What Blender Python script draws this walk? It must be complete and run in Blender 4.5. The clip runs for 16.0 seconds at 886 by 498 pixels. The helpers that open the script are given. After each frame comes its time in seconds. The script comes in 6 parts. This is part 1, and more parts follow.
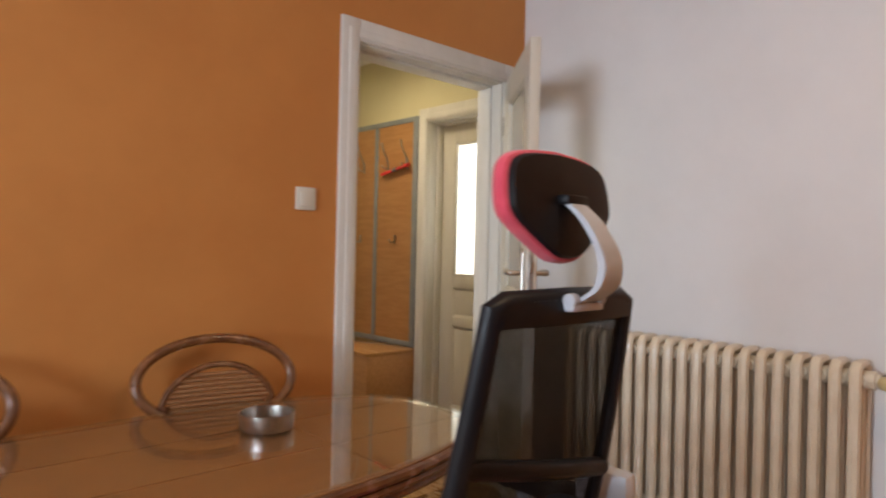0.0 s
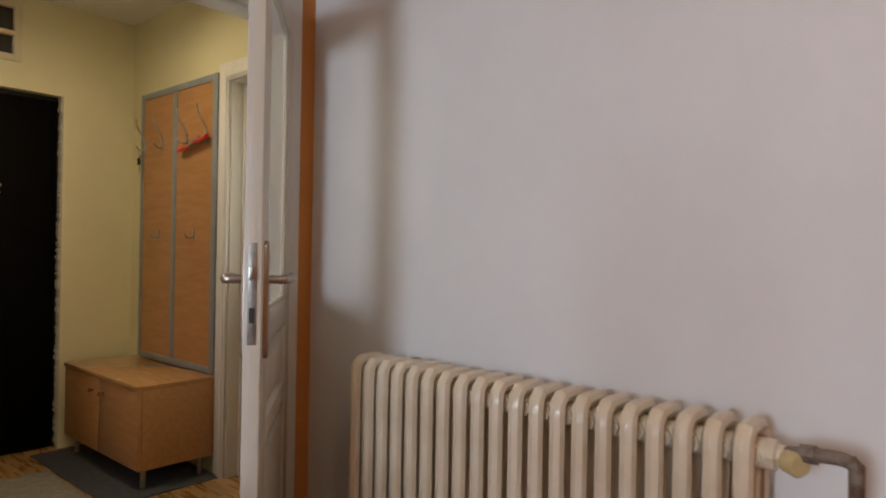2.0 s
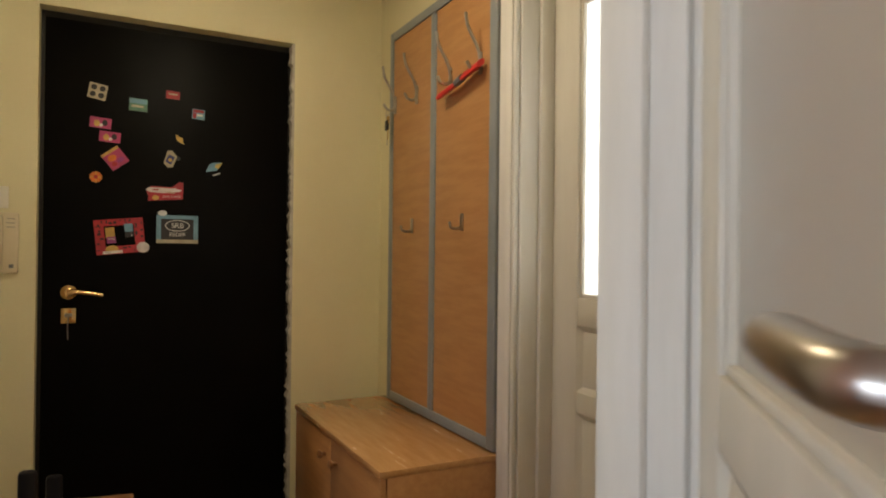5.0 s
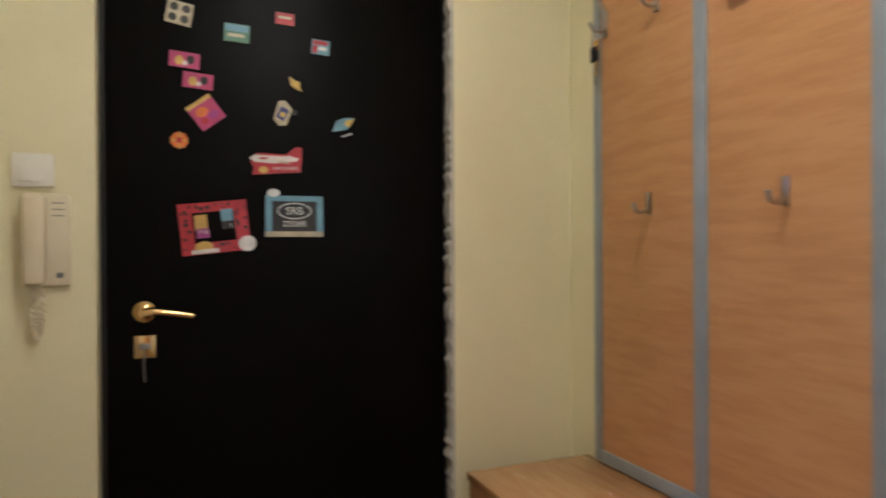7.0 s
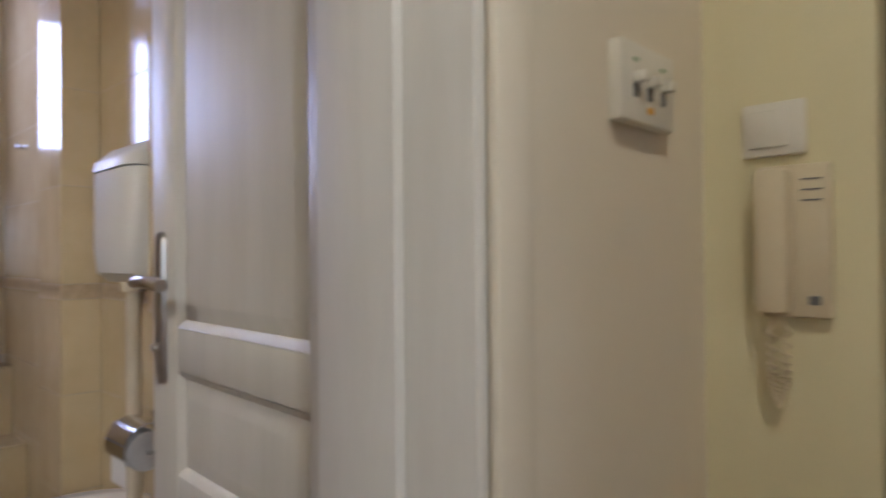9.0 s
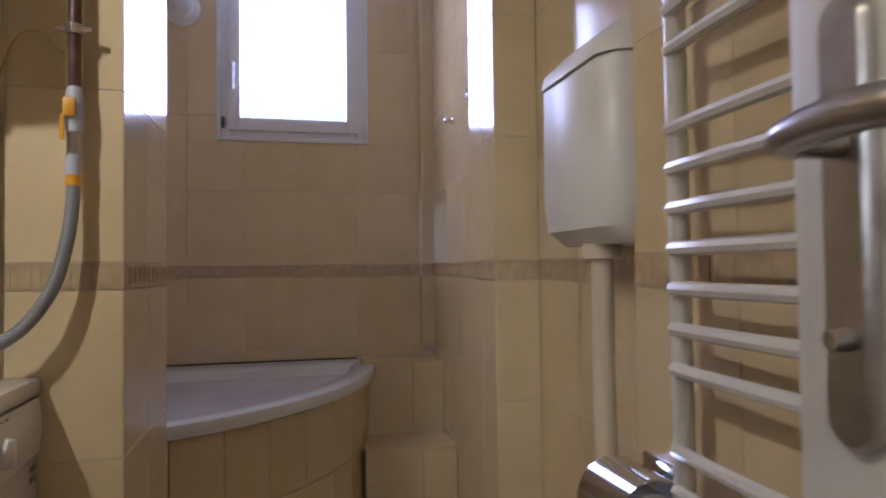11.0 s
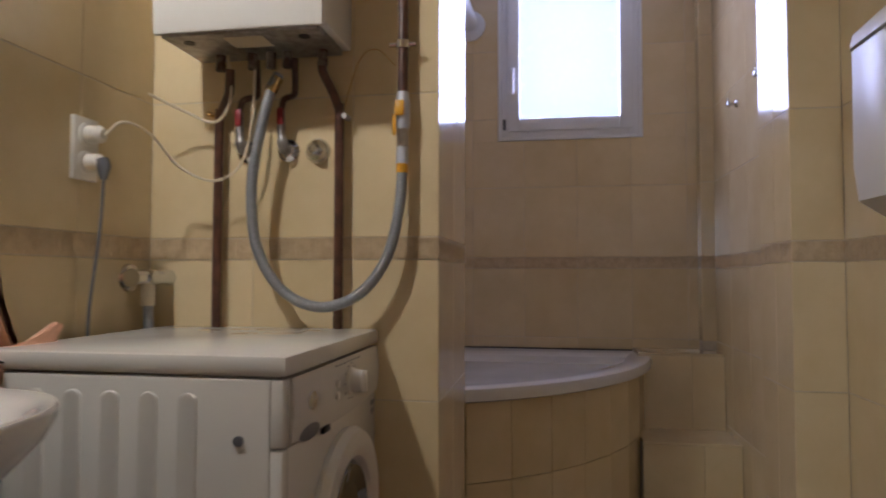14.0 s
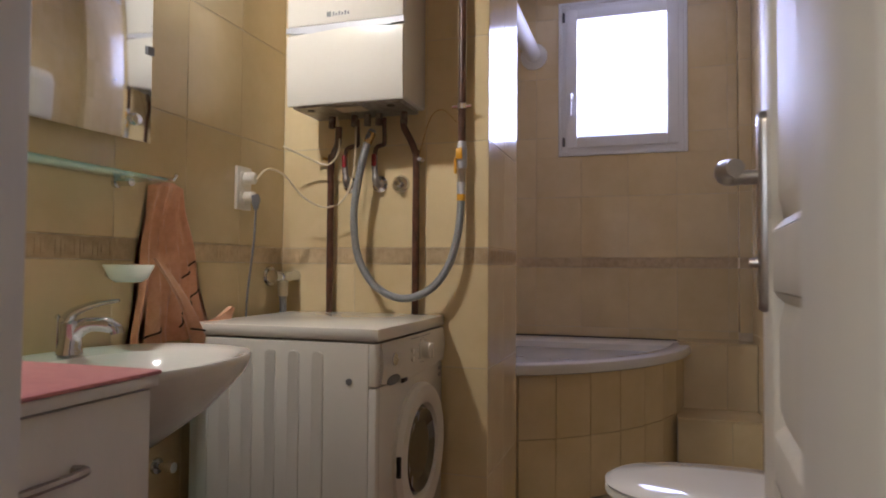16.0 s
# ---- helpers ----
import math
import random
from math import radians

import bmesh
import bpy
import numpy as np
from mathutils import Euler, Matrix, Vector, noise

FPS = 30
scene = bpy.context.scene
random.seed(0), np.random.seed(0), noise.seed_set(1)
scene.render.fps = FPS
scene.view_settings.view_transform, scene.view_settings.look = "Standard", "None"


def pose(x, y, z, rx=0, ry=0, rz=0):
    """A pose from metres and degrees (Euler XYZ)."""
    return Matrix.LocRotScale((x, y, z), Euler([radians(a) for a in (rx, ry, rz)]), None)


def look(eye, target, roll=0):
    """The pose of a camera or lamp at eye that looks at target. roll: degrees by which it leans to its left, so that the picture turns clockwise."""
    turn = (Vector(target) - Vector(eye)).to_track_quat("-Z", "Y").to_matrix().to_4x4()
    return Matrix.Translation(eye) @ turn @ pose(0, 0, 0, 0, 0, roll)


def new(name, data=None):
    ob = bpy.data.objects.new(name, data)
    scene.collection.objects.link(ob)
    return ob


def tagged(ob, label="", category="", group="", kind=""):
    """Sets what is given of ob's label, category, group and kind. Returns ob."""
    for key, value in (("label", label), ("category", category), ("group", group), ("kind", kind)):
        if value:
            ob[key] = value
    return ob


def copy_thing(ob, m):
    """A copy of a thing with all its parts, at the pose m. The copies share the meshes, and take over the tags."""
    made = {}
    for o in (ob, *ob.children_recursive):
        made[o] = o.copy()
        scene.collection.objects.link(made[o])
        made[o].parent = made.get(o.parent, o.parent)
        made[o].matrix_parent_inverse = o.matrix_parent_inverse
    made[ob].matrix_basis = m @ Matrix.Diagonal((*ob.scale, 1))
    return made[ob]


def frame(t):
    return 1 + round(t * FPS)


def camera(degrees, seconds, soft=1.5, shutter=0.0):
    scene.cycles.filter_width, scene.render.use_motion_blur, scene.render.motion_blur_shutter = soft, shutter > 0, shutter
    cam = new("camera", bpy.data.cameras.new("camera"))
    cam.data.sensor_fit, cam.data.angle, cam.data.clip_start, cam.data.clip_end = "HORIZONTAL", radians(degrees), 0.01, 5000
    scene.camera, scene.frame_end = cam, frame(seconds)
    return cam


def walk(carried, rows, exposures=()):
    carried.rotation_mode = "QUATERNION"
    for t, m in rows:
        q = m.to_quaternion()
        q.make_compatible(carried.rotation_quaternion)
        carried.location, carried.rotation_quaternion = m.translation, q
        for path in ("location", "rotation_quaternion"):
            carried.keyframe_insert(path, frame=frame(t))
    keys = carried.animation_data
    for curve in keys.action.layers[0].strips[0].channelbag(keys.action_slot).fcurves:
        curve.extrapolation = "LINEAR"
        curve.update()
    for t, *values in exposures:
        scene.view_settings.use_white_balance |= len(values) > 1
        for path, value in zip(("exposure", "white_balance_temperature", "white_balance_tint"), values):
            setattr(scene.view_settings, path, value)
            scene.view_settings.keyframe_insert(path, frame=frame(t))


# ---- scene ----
cam = camera(68.5, 16.0, soft=1.9, shutter=0.4)
PATH = [
    (0, (-0.078, 0.187, 1.244), (1.288, 1.648, 1.238), 1.3),
    (0.3, (0.115, 0.229, 1.242), (1.547, 1.624, 1.245), 1.0),
    (0.5, (0.228, 0.257, 1.241), (1.697, 1.614, 1.243), 1.0),
    (0.7, (0.338, 0.282, 1.244), (1.827, 1.617, 1.244), 0.9),
    (1.0, (0.488, 0.308, 1.232), (2.006, 1.61, 1.236), 0.8),
    (1.2, (0.603, 0.33, 1.226), (2.128, 1.625, 1.222), 1.0),
    (1.5, (0.78, 0.338, 1.225), (2.307, 1.631, 1.224), 0.8),
    (2, (0.962, 0.417, 1.232), (2.473, 1.727, 1.233), 1.0),
    (2.5, (1.165, 0.593, 1.232), (2.578, 2.008, 1.228), 0.9),
    (3, (1.3, 0.787, 1.234), (2.594, 2.312, 1.222), 0.8),
    (3.5, (1.494, 0.992, 1.23), (2.582, 2.67, 1.217), 0.4),
    (4, (1.505, 1.225, 1.211), (2.497, 2.962, 1.208), 0.8),
    (4.2, (1.532, 1.315, 1.205), (2.487, 3.073, 1.205), 0.7),
    (6.3, (1.63, 2.362, 1.176), (2.546, 4.14, 1.195), 0.6),
    (6.5, (1.613, 2.451, 1.179), (2.539, 4.223, 1.178), 0.3),
    (7, (1.58, 2.67, 1.188), (2.327, 4.525, 1.178), -0.3),
    (7.5, (1.611, 2.815, 1.184), (1.829, 4.803, 1.202), -0.8),
    (8, (1.639, 3.011, 1.191), (1.191, 4.96, 1.206), -0.5),
    (8.5, (1.618, 3.224, 1.16), (0.698, 4.999, 1.227), -0.6),
    (9, (1.565, 3.377, 1.191), (0.186, 4.826, 1.209), -0.5),
    (9.5, (1.38, 3.462, 1.176), (-0.279, 4.578, 1.2), -0.3),
    (10, (1.144, 3.496, 1.17), (-0.659, 4.361, 1.198), -0.1),
    (10.2, (1.026, 3.527, 1.161), (-0.818, 4.303, 1.194), -0.4),
    (12.3, (0.498, 3.563, 0.939), (-1.495, 3.719, 1.014), -0.1),
    (12.5, (0.492, 3.56, 0.938), (-1.502, 3.69, 1.014), -0.2),
    (13, (0.557, 3.546, 0.964), (-1.441, 3.599, 1.044), -0.2),
    (13.5, (0.67, 3.516, 0.984), (-1.325, 3.407, 1.07), -0.1),
    (14, (0.793, 3.493, 0.989), (-1.178, 3.166, 1.074), 0.1),
    (14.5, (0.926, 3.495, 0.987), (-1.014, 3.017, 1.064), 0.3),
    (15, (1.058, 3.541, 0.989), (-0.865, 2.996, 1.06), 0.3),
    (15.5, (1.186, 3.635, 1.0), (-0.728, 3.057, 1.066), 0.5),
    (16, (1.355, 3.732, 1.013), (-0.553, 3.137, 1.077), 0.4),
]
EXPOSURES = [(0, 0.1, 6600, 10), (1, 0.0, 6500, 10), (2.5, -0.25, 6550, 10), (4.2, -0.15, 6700, 10), (6.3, 0.5, 5500, 10), (7, 0.65, 5100, 12), (8, 1.0, 4950, 13),
             (8.5, 0.5, 5050, 13), (9, 0.1, 5200, 12), (10, 0.05, 5250, 13), (12.3, -0.3, 5350, 14), (14, -0.25, 5350, 14), (16, -0.1, 5550, 14)]
walk(cam, [(t, look(eye, target, roll)) for t, eye, target, roll in PATH], EXPOSURES)

# ---- world and lights ----
world = bpy.data.worlds.new("sky")
scene.world = world
world.use_nodes = True
sky = world.node_tree.nodes.new("ShaderNodeTexSky")
sky.sky_type, sky.sun_disc = "NISHITA", False
sky.sun_elevation, sky.sun_rotation = radians(35), radians(200)
world.node_tree.nodes["Background"].inputs["Strength"].default_value = 0.08
world.node_tree.links.new(sky.outputs["Color"], world.node_tree.nodes["Background"].inputs["Color"])


def area(name, eye, target, w, h, watts, colour):
    lamp = bpy.data.lights.new(name, "AREA")
    lamp.shape, lamp.size, lamp.size_y, lamp.energy, lamp.color = "RECTANGLE", w, h, watts, colour
    ob = new(name, lamp)
    ob.matrix_world = look(eye, target)
    return ob


area("window_daylight_room", (-3.45, 0.45, 1.65), (0, 0.45, 1.65), 1.3, 1.4, 155, (0.73, 0.85, 1.0))
area("window_daylight_bath", (-2.93, 3.593, 2.2), (0, 3.593, 2.2), 0.8, 1.0, 33, (0.74, 0.71, 1.0))
# Stands for daylight behind the frosted hall door; no window is built there.
area("far_room_daylight", (4.9, 2.6, 1.7), (2.8, 2.6, 1.5), 1.3, 1.3, 75, (0.95, 0.97, 1.0))
# Unseen warm fill added under the living room ceiling; no fixture hangs here.
area("room_fill_light", (1.1, 0.2, 2.58), (1.1, 0.2, 0), 0.35, 0.35, 9, (1.0, 0.72, 0.45))
area("hall_lamp_light", (1.9, 3.35, 2.43), (1.9, 3.35, 0), 0.22, 0.22, 9.5, (1.0, 0.84, 0.56))
bulb = bpy.data.lights.new("mirror_lamp_light", "SPOT")
bulb.energy, bulb.color, bulb.shadow_soft_size = 66, (1.0, 0.89, 0.73), 0.04
bulb.spot_size, bulb.spot_blend = radians(150), 1.0
new("mirror_lamp_light", bulb).matrix_world = look((0.25, 2.485, 2.35), (-0.6, 2.75, 0.9))


# ---- materials ----
def material(name, c1, c2=None, scale=6.0, rough=0.6, bump=0.0, bump_scale=80.0, metal=0.0, coat=0.0, stretch=(1, 1, 1), vary=0.0,
             emit=None, spread=0.12, spec=0.5, sheen=0.0):
    """Two tones mixed by noise, roughness that varies with it, fine relief, and a shift from piece to piece."""
    m = bpy.data.materials.new(name)
    m.use_nodes = True
    n, link = m.node_tree.nodes, m.node_tree.links
    b = n["Principled BSDF"]
    c2 = c2 or tuple(c * 0.86 for c in c1)
    co = n.new("ShaderNodeTexCoord")
    mp = n.new("ShaderNodeMapping")
    mp.inputs["Scale"].default_value = stretch
    link.new(co.outputs["Object"], mp.inputs["Vector"])
    t1 = n.new("ShaderNodeTexNoise")
    t1.inputs["Scale"].default_value, t1.inputs["Detail"].default_value, t1.inputs["Roughness"].default_value = scale, 6, 0.62
    link.new(mp.outputs["Vector"], t1.inputs["Vector"])
    rmp = n.new("ShaderNodeValToRGB")
    rmp.color_ramp.elements[0].position, rmp.color_ramp.elements[1].position = 0.5 - spread, 0.5 + spread
    rmp.color_ramp.elements[0].color, rmp.color_ramp.elements[1].color = (*c2, 1), (*c1, 1)
    link.new(t1.outputs["Fac"], rmp.inputs["Fac"])
    colour = rmp.outputs["Color"]
    if vary:
        info, hsv, mr = n.new("ShaderNodeObjectInfo"), n.new("ShaderNodeHueSaturation"), n.new("ShaderNodeMapRange")
        mr.inputs["To Min"].default_value, mr.inputs["To Max"].default_value = 1 - vary, 1 + vary
        link.new(info.outputs["Random"], mr.inputs["Value"])
        link.new(mr.outputs["Result"], hsv.inputs["Value"])
        link.new(colour, hsv.inputs["Color"])
        colour = hsv.outputs["Color"]
        add = n.new("ShaderNodeVectorMath")
        link.new(mp.outputs["Vector"], add.inputs[0])
        sc = n.new("ShaderNodeVectorMath")
        sc.operation = "SCALE"
        sc.inputs[0].default_value, sc.inputs["Scale"].default_value = (7.3, 3.1, 5.7), 1
        link.new(info.outputs["Random"], sc.inputs["Scale"])
        link.new(sc.outputs["Vector"], add.inputs[1])
        link.new(add.outputs["Vector"], t1.inputs["Vector"])
    link.new(colour, b.inputs["Base Color"])
    t2 = n.new("ShaderNodeTexNoise")
    t2.inputs["Scale"].default_value, t2.inputs["Detail"].default_value = bump_scale, 4
    link.new(mp.outputs["Vector"], t2.inputs["Vector"])
    rr = n.new("ShaderNodeMapRange")
    rr.inputs["To Min"].default_value, rr.inputs["To Max"].default_value = max(0.02, rough - 0.07), min(1, rough + 0.07)
    link.new(t1.outputs["Fac"], rr.inputs["Value"])
    link.new(rr.outputs["Result"], b.inputs["Roughness"])
    if bump:
        bp = n.new("ShaderNodeBump")
        bp.inputs["Strength"].default_value, bp.inputs["Distance"].default_value = bump, 0.002
        link.new(t2.outputs["Fac"], bp.inputs["Height"])
        link.new(bp.outputs["Normal"], b.inputs["Normal"])
    b.inputs["Metallic"].default_value, b.inputs["Coat Weight"].default_value = metal, coat
    b.inputs["Specular IOR Level"].default_value, b.inputs["Sheen Weight"].default_value = spec, sheen
    if emit:
        b.inputs["Emission Color"].default_value, b.inputs["Emission Strength"].default_value = (*emit[:3], 1), emit[3]
    return m


def pane_material(name, tint, clear, rough, glow=0.0):
    """Thin glass: part lets light straight through, part scatters it, and it shines."""
    m = bpy.data.materials.new(name)
    m.use_nodes = True
    n, link = m.node_tree.nodes, m.node_tree.links
    n.remove(n["Principled BSDF"])
    tr, tl, gl, m1, m2, fr = (n.new("ShaderNode" + k) for k in ("BsdfTransparent", "BsdfTranslucent", "BsdfGlossy", "MixShader", "MixShader", "LayerWeight"))
    tr.inputs["Color"].default_value = tl.inputs["Color"].default_value = (*tint, 1)
    gl.inputs["Roughness"].default_value = rough
    m1.inputs["Fac"].default_value = clear
    fr.inputs["Blend"].default_value = 0.5
    pw, ad = n.new("ShaderNodeMath"), n.new("ShaderNodeMath")
    pw.operation, ad.operation = "POWER", "MULTIPLY_ADD"
    pw.inputs[1].default_value, ad.inputs[1].default_value, ad.inputs[2].default_value = 4.0, 0.85, 0.035
    link.new(fr.outputs["Facing"], pw.inputs[0])
    link.new(pw.outputs[0], ad.inputs[0])
    link.new(tl.outputs[0], m1.inputs[1])
    link.new(tr.outputs[0], m1.inputs[2])
    link.new(ad.outputs[0], m2.inputs["Fac"])
    link.new(m1.outputs[0], m2.inputs[1])
    link.new(gl.outputs[0], m2.inputs[2])
    link.new(m2.outputs[0], n["Material Output"].inputs["Surface"])
    return m


ORANGE = material("orange wall paint", (0.60, 0.245, 0.062), (0.55, 0.215, 0.052), 2.2, 0.72, 0.25, 160)
WHITE_WALL = material("white wall paint", (0.74, 0.72, 0.72), (0.70, 0.68, 0.68), 2.0, 0.7, 0.25, 170)
YELLOW = material("pale yellow wall paint", (0.72, 0.655, 0.42), (0.68, 0.615, 0.385), 2.0, 0.68, 0.25, 170)
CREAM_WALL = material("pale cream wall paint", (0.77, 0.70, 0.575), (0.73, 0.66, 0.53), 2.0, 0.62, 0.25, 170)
PLASTER = material("rough plaster", (0.55, 0.52, 0.45), (0.36, 0.34, 0.30), 18, 0.9, 0.9, 60, spread=0.2)
CEILING = material("ceiling white", (0.78, 0.77, 0.72), (0.74, 0.73, 0.68), 1.5, 0.85, 0.15, 120)
DOOR_PAINT = material("yellowed white door lacquer", (0.64, 0.60, 0.52), (0.59, 0.55, 0.47), 3, 0.42, 0.5, 22, stretch=(4, 4, 0.5), spec=0.4)
LACQUER = material("white lacquered wood", (0.74, 0.71, 0.66), (0.70, 0.67, 0.615), 3, 0.6, 0.4, 26, stretch=(3, 3, 0.6), spec=0.3)
CASING = material("white gloss frame paint", (0.73, 0.70, 0.65), (0.67, 0.64, 0.585), 4, 0.55, 0.35, 20, spec=0.25, stretch=(3, 3, 0.5))
PARQUET = material("oak parquet", (0.44, 0.245, 0.092), (0.32, 0.165, 0.058), 5, 0.28, 0.2, 60, coat=0.35, stretch=(9, 1, 9), vary=0.22)
BEECH = material("beech veneer", (0.50, 0.255, 0.10), (0.43, 0.205, 0.075), 5, 0.38, 0.15, 90, coat=0.15, stretch=(8, 1.2, 8))
BEECH_TOP = material("beech veneer top", (0.52, 0.28, 0.115), (0.46, 0.235, 0.09), 6, 0.25, 0.12, 90, coat=0.3, stretch=(8, 1, 8))
GREY_FRAME = material("grey frame foil", (0.27, 0.29, 0.30), (0.23, 0.25, 0.26), 8, 0.4, 0.15, 90)
BLACK_DOOR = material("black door foil", (0.0035, 0.003, 0.0028), (0.0022, 0.002, 0.0018), 6, 0.42, 0.25, 220, spec=0.06)
# Near black; on solid slots and holes it stands for the shade inside.
DARK = material("dark void", (0.012, 0.011, 0.010), None, 6, 0.5)
BRASS = material("polished brass", (0.72, 0.52, 0.24), (0.62, 0.43, 0.18), 20, 0.18, 0, 60, metal=1)
CHROME = material("chrome", (0.72, 0.73, 0.75), (0.66, 0.67, 0.69), 20, 0.09, 0, 60, metal=1)
STEEL = material("brushed nickel", (0.50, 0.46, 0.42), (0.42, 0.39, 0.35), 30, 0.3, 0.1, 120, metal=1)
OLD_STEEL = material("dull lock steel", (0.42, 0.40, 0.38), (0.28, 0.26, 0.24), 40, 0.45, 0.2, 140, metal=0.9)
RADIATOR = material("cream radiator enamel", (0.70, 0.60, 0.46), (0.64, 0.53, 0.39), 9, 0.3, 0.2, 60, coat=0.3)
PIPE = material("brown painted pipe", (0.115, 0.045, 0.024), (0.06, 0.024, 0.014), 25, 0.35, 0.4, 120, coat=0.2)
RUST = material("old dark pipe", (0.085, 0.045, 0.03), (0.20, 0.16, 0.125), 22, 0.6, 0.8, 120, spread=0.06)
TILE = material("beige marbled tile", (0.72, 0.585, 0.345), (0.62, 0.485, 0.262), 3.4, 0.16, 0.05, 30, coat=0.35, vary=0.028, spread=0.2)
BORDER = material("brown relief border tile", (0.60, 0.465, 0.275), (0.49, 0.365, 0.21), 30, 0.3, 0.5, 70, coat=0.2, vary=0.06)
GROUT = material("tile grout", (0.60, 0.52, 0.37), (0.50, 0.42, 0.29), 20, 0.85, 0.3, 200)
FLOOR_TILE = material("reddish brown floor tile", (0.20, 0.095, 0.065), (0.15, 0.068, 0.048), 10, 0.3, 0.2, 80, vary=0.08)
ENAMEL = material("white enamel", (0.72, 0.69, 0.62), (0.70, 0.665, 0.59), 3, 0.16, 0.04, 40, coat=0.2)
CERAMIC = material("white ceramic", (0.74, 0.71, 0.655), (0.72, 0.69, 0.63), 2, 0.1, 0, 40, coat=0.5)
ACRYLIC = material("white acrylic", (0.74, 0.73, 0.71), (0.71, 0.70, 0.68), 2, 0.16, 0, 40, coat=0.3)
CREAM = material("cream plastic", (0.66, 0.57, 0.40), (0.62, 0.53, 0.36), 5, 0.38, 0.05, 80)
WHITE_PLASTIC = material("white plastic", (0.74, 0.70, 0.61), (0.71, 0.67, 0.58), 5, 0.34, 0.04, 80)
UPVC = material("white window plastic", (0.80, 0.81, 0.82), (0.77, 0.78, 0.79), 4, 0.3, 0.03, 60)
GREY_PLASTIC = material("grey plastic", (0.16, 0.16, 0.165), (0.13, 0.13, 0.135), 9, 0.4, 0.1, 90)
LIGHT_GREY = material("light grey plastic", (0.52, 0.53, 0.57), (0.47, 0.48, 0.52), 8, 0.35, 0.08, 90)
BLACK_PLASTIC = material("black plastic", (0.011, 0.010, 0.011), (0.007, 0.006, 0.008), 9, 0.42, 0.2, 160, spec=0.22)
PINK = material("pink fabric", (0.72, 0.075, 0.125), (0.64, 0.055, 0.10), 30, 0.85, 0.7, 400, sheen=0.3)
RED = material("red plastic", (0.62, 0.035, 0.03), (0.52, 0.025, 0.022), 20, 0.4, 0.1, 90)
VALVE_RED = material("dark red handle", (0.30, 0.02, 0.022), (0.20, 0.014, 0.016), 20, 0.45, 0.1, 90)
YELLOW_TAG = material("yellow enamel", (0.75, 0.40, 0.02), (0.68, 0.34, 0.015), 20, 0.4, 0.1, 90)
HOSE = material("grey braided hose", (0.30, 0.305, 0.31), (0.22, 0.225, 0.23), 220, 0.42, 0.8, 500, metal=0.3)
TOWEL = material("peach terry cloth", (0.88, 0.50, 0.30), (0.80, 0.42, 0.24), 40, 0.95, 1.0, 420, sheen=0.5)
MAT_PINK = material("pink bath mat", (0.62, 0.235, 0.235), (0.52, 0.18, 0.185), 60, 0.95, 1.0, 300, sheen=0.4)
TABLE_WOOD = material("dark rattan veneer", (0.37, 0.160, 0.055), (0.29, 0.118, 0.038), 9, 0.42, 0.3, 160, stretch=(1, 6, 1))
RATTAN = material("varnished rattan cane", (0.20, 0.078, 0.028), (0.12, 0.045, 0.018), 18, 0.26, 0.4, 90, coat=0.4)
CANE = material("woven cane", (0.33, 0.155, 0.062), (0.25, 0.108, 0.042), 60, 0.5, 0.8, 200)
RUG = material("grey beige rug", (0.29, 0.265, 0.21), (0.22, 0.20, 0.155), 30, 0.95, 1.0, 260)
DOORMAT = material("dark grey rubber mat", (0.06, 0.065, 0.07), (0.04, 0.043, 0.047), 30, 0.8, 0.6, 160)
OLD_WOOD = material("brown stained wood", (0.30, 0.15, 0.06), (0.22, 0.10, 0.04), 6, 0.45, 0.3, 90, stretch=(1, 1, 6))
BLACK_STRIPE = material("black stripe yarn", (0.02, 0.014, 0.012), None, 60, 0.95, 0.6, 300)
MIRROR = material("silvered mirror", (0.82, 0.84, 0.85), (0.82, 0.84, 0.85), 3, 0.02, 0, 40, metal=1)
PAPER = material("toilet paper", (0.76, 0.73, 0.68), (0.72, 0.69, 0.64), 30, 0.95, 0.5, 200)
FROST = pane_material("frosted door glass", (0.88, 0.88, 0.82), 0.32, 0.25)
CLEAR = pane_material("window glass", (0.95, 0.97, 0.98), 0.92, 0.02)
SHELF_GLASS = pane_material("green edged glass", (0.72, 0.88, 0.82), 0.86, 0.03)
TABLE_GLASS = pane_material("table glass", (0.95, 0.97, 0.95), 0.97, 0.015)
LAMP_GLASS = material("opal lamp glass", (0.8, 0.78, 0.72), None, 5, 0.35, emit=(1.0, 0.82, 0.56, 3.0))


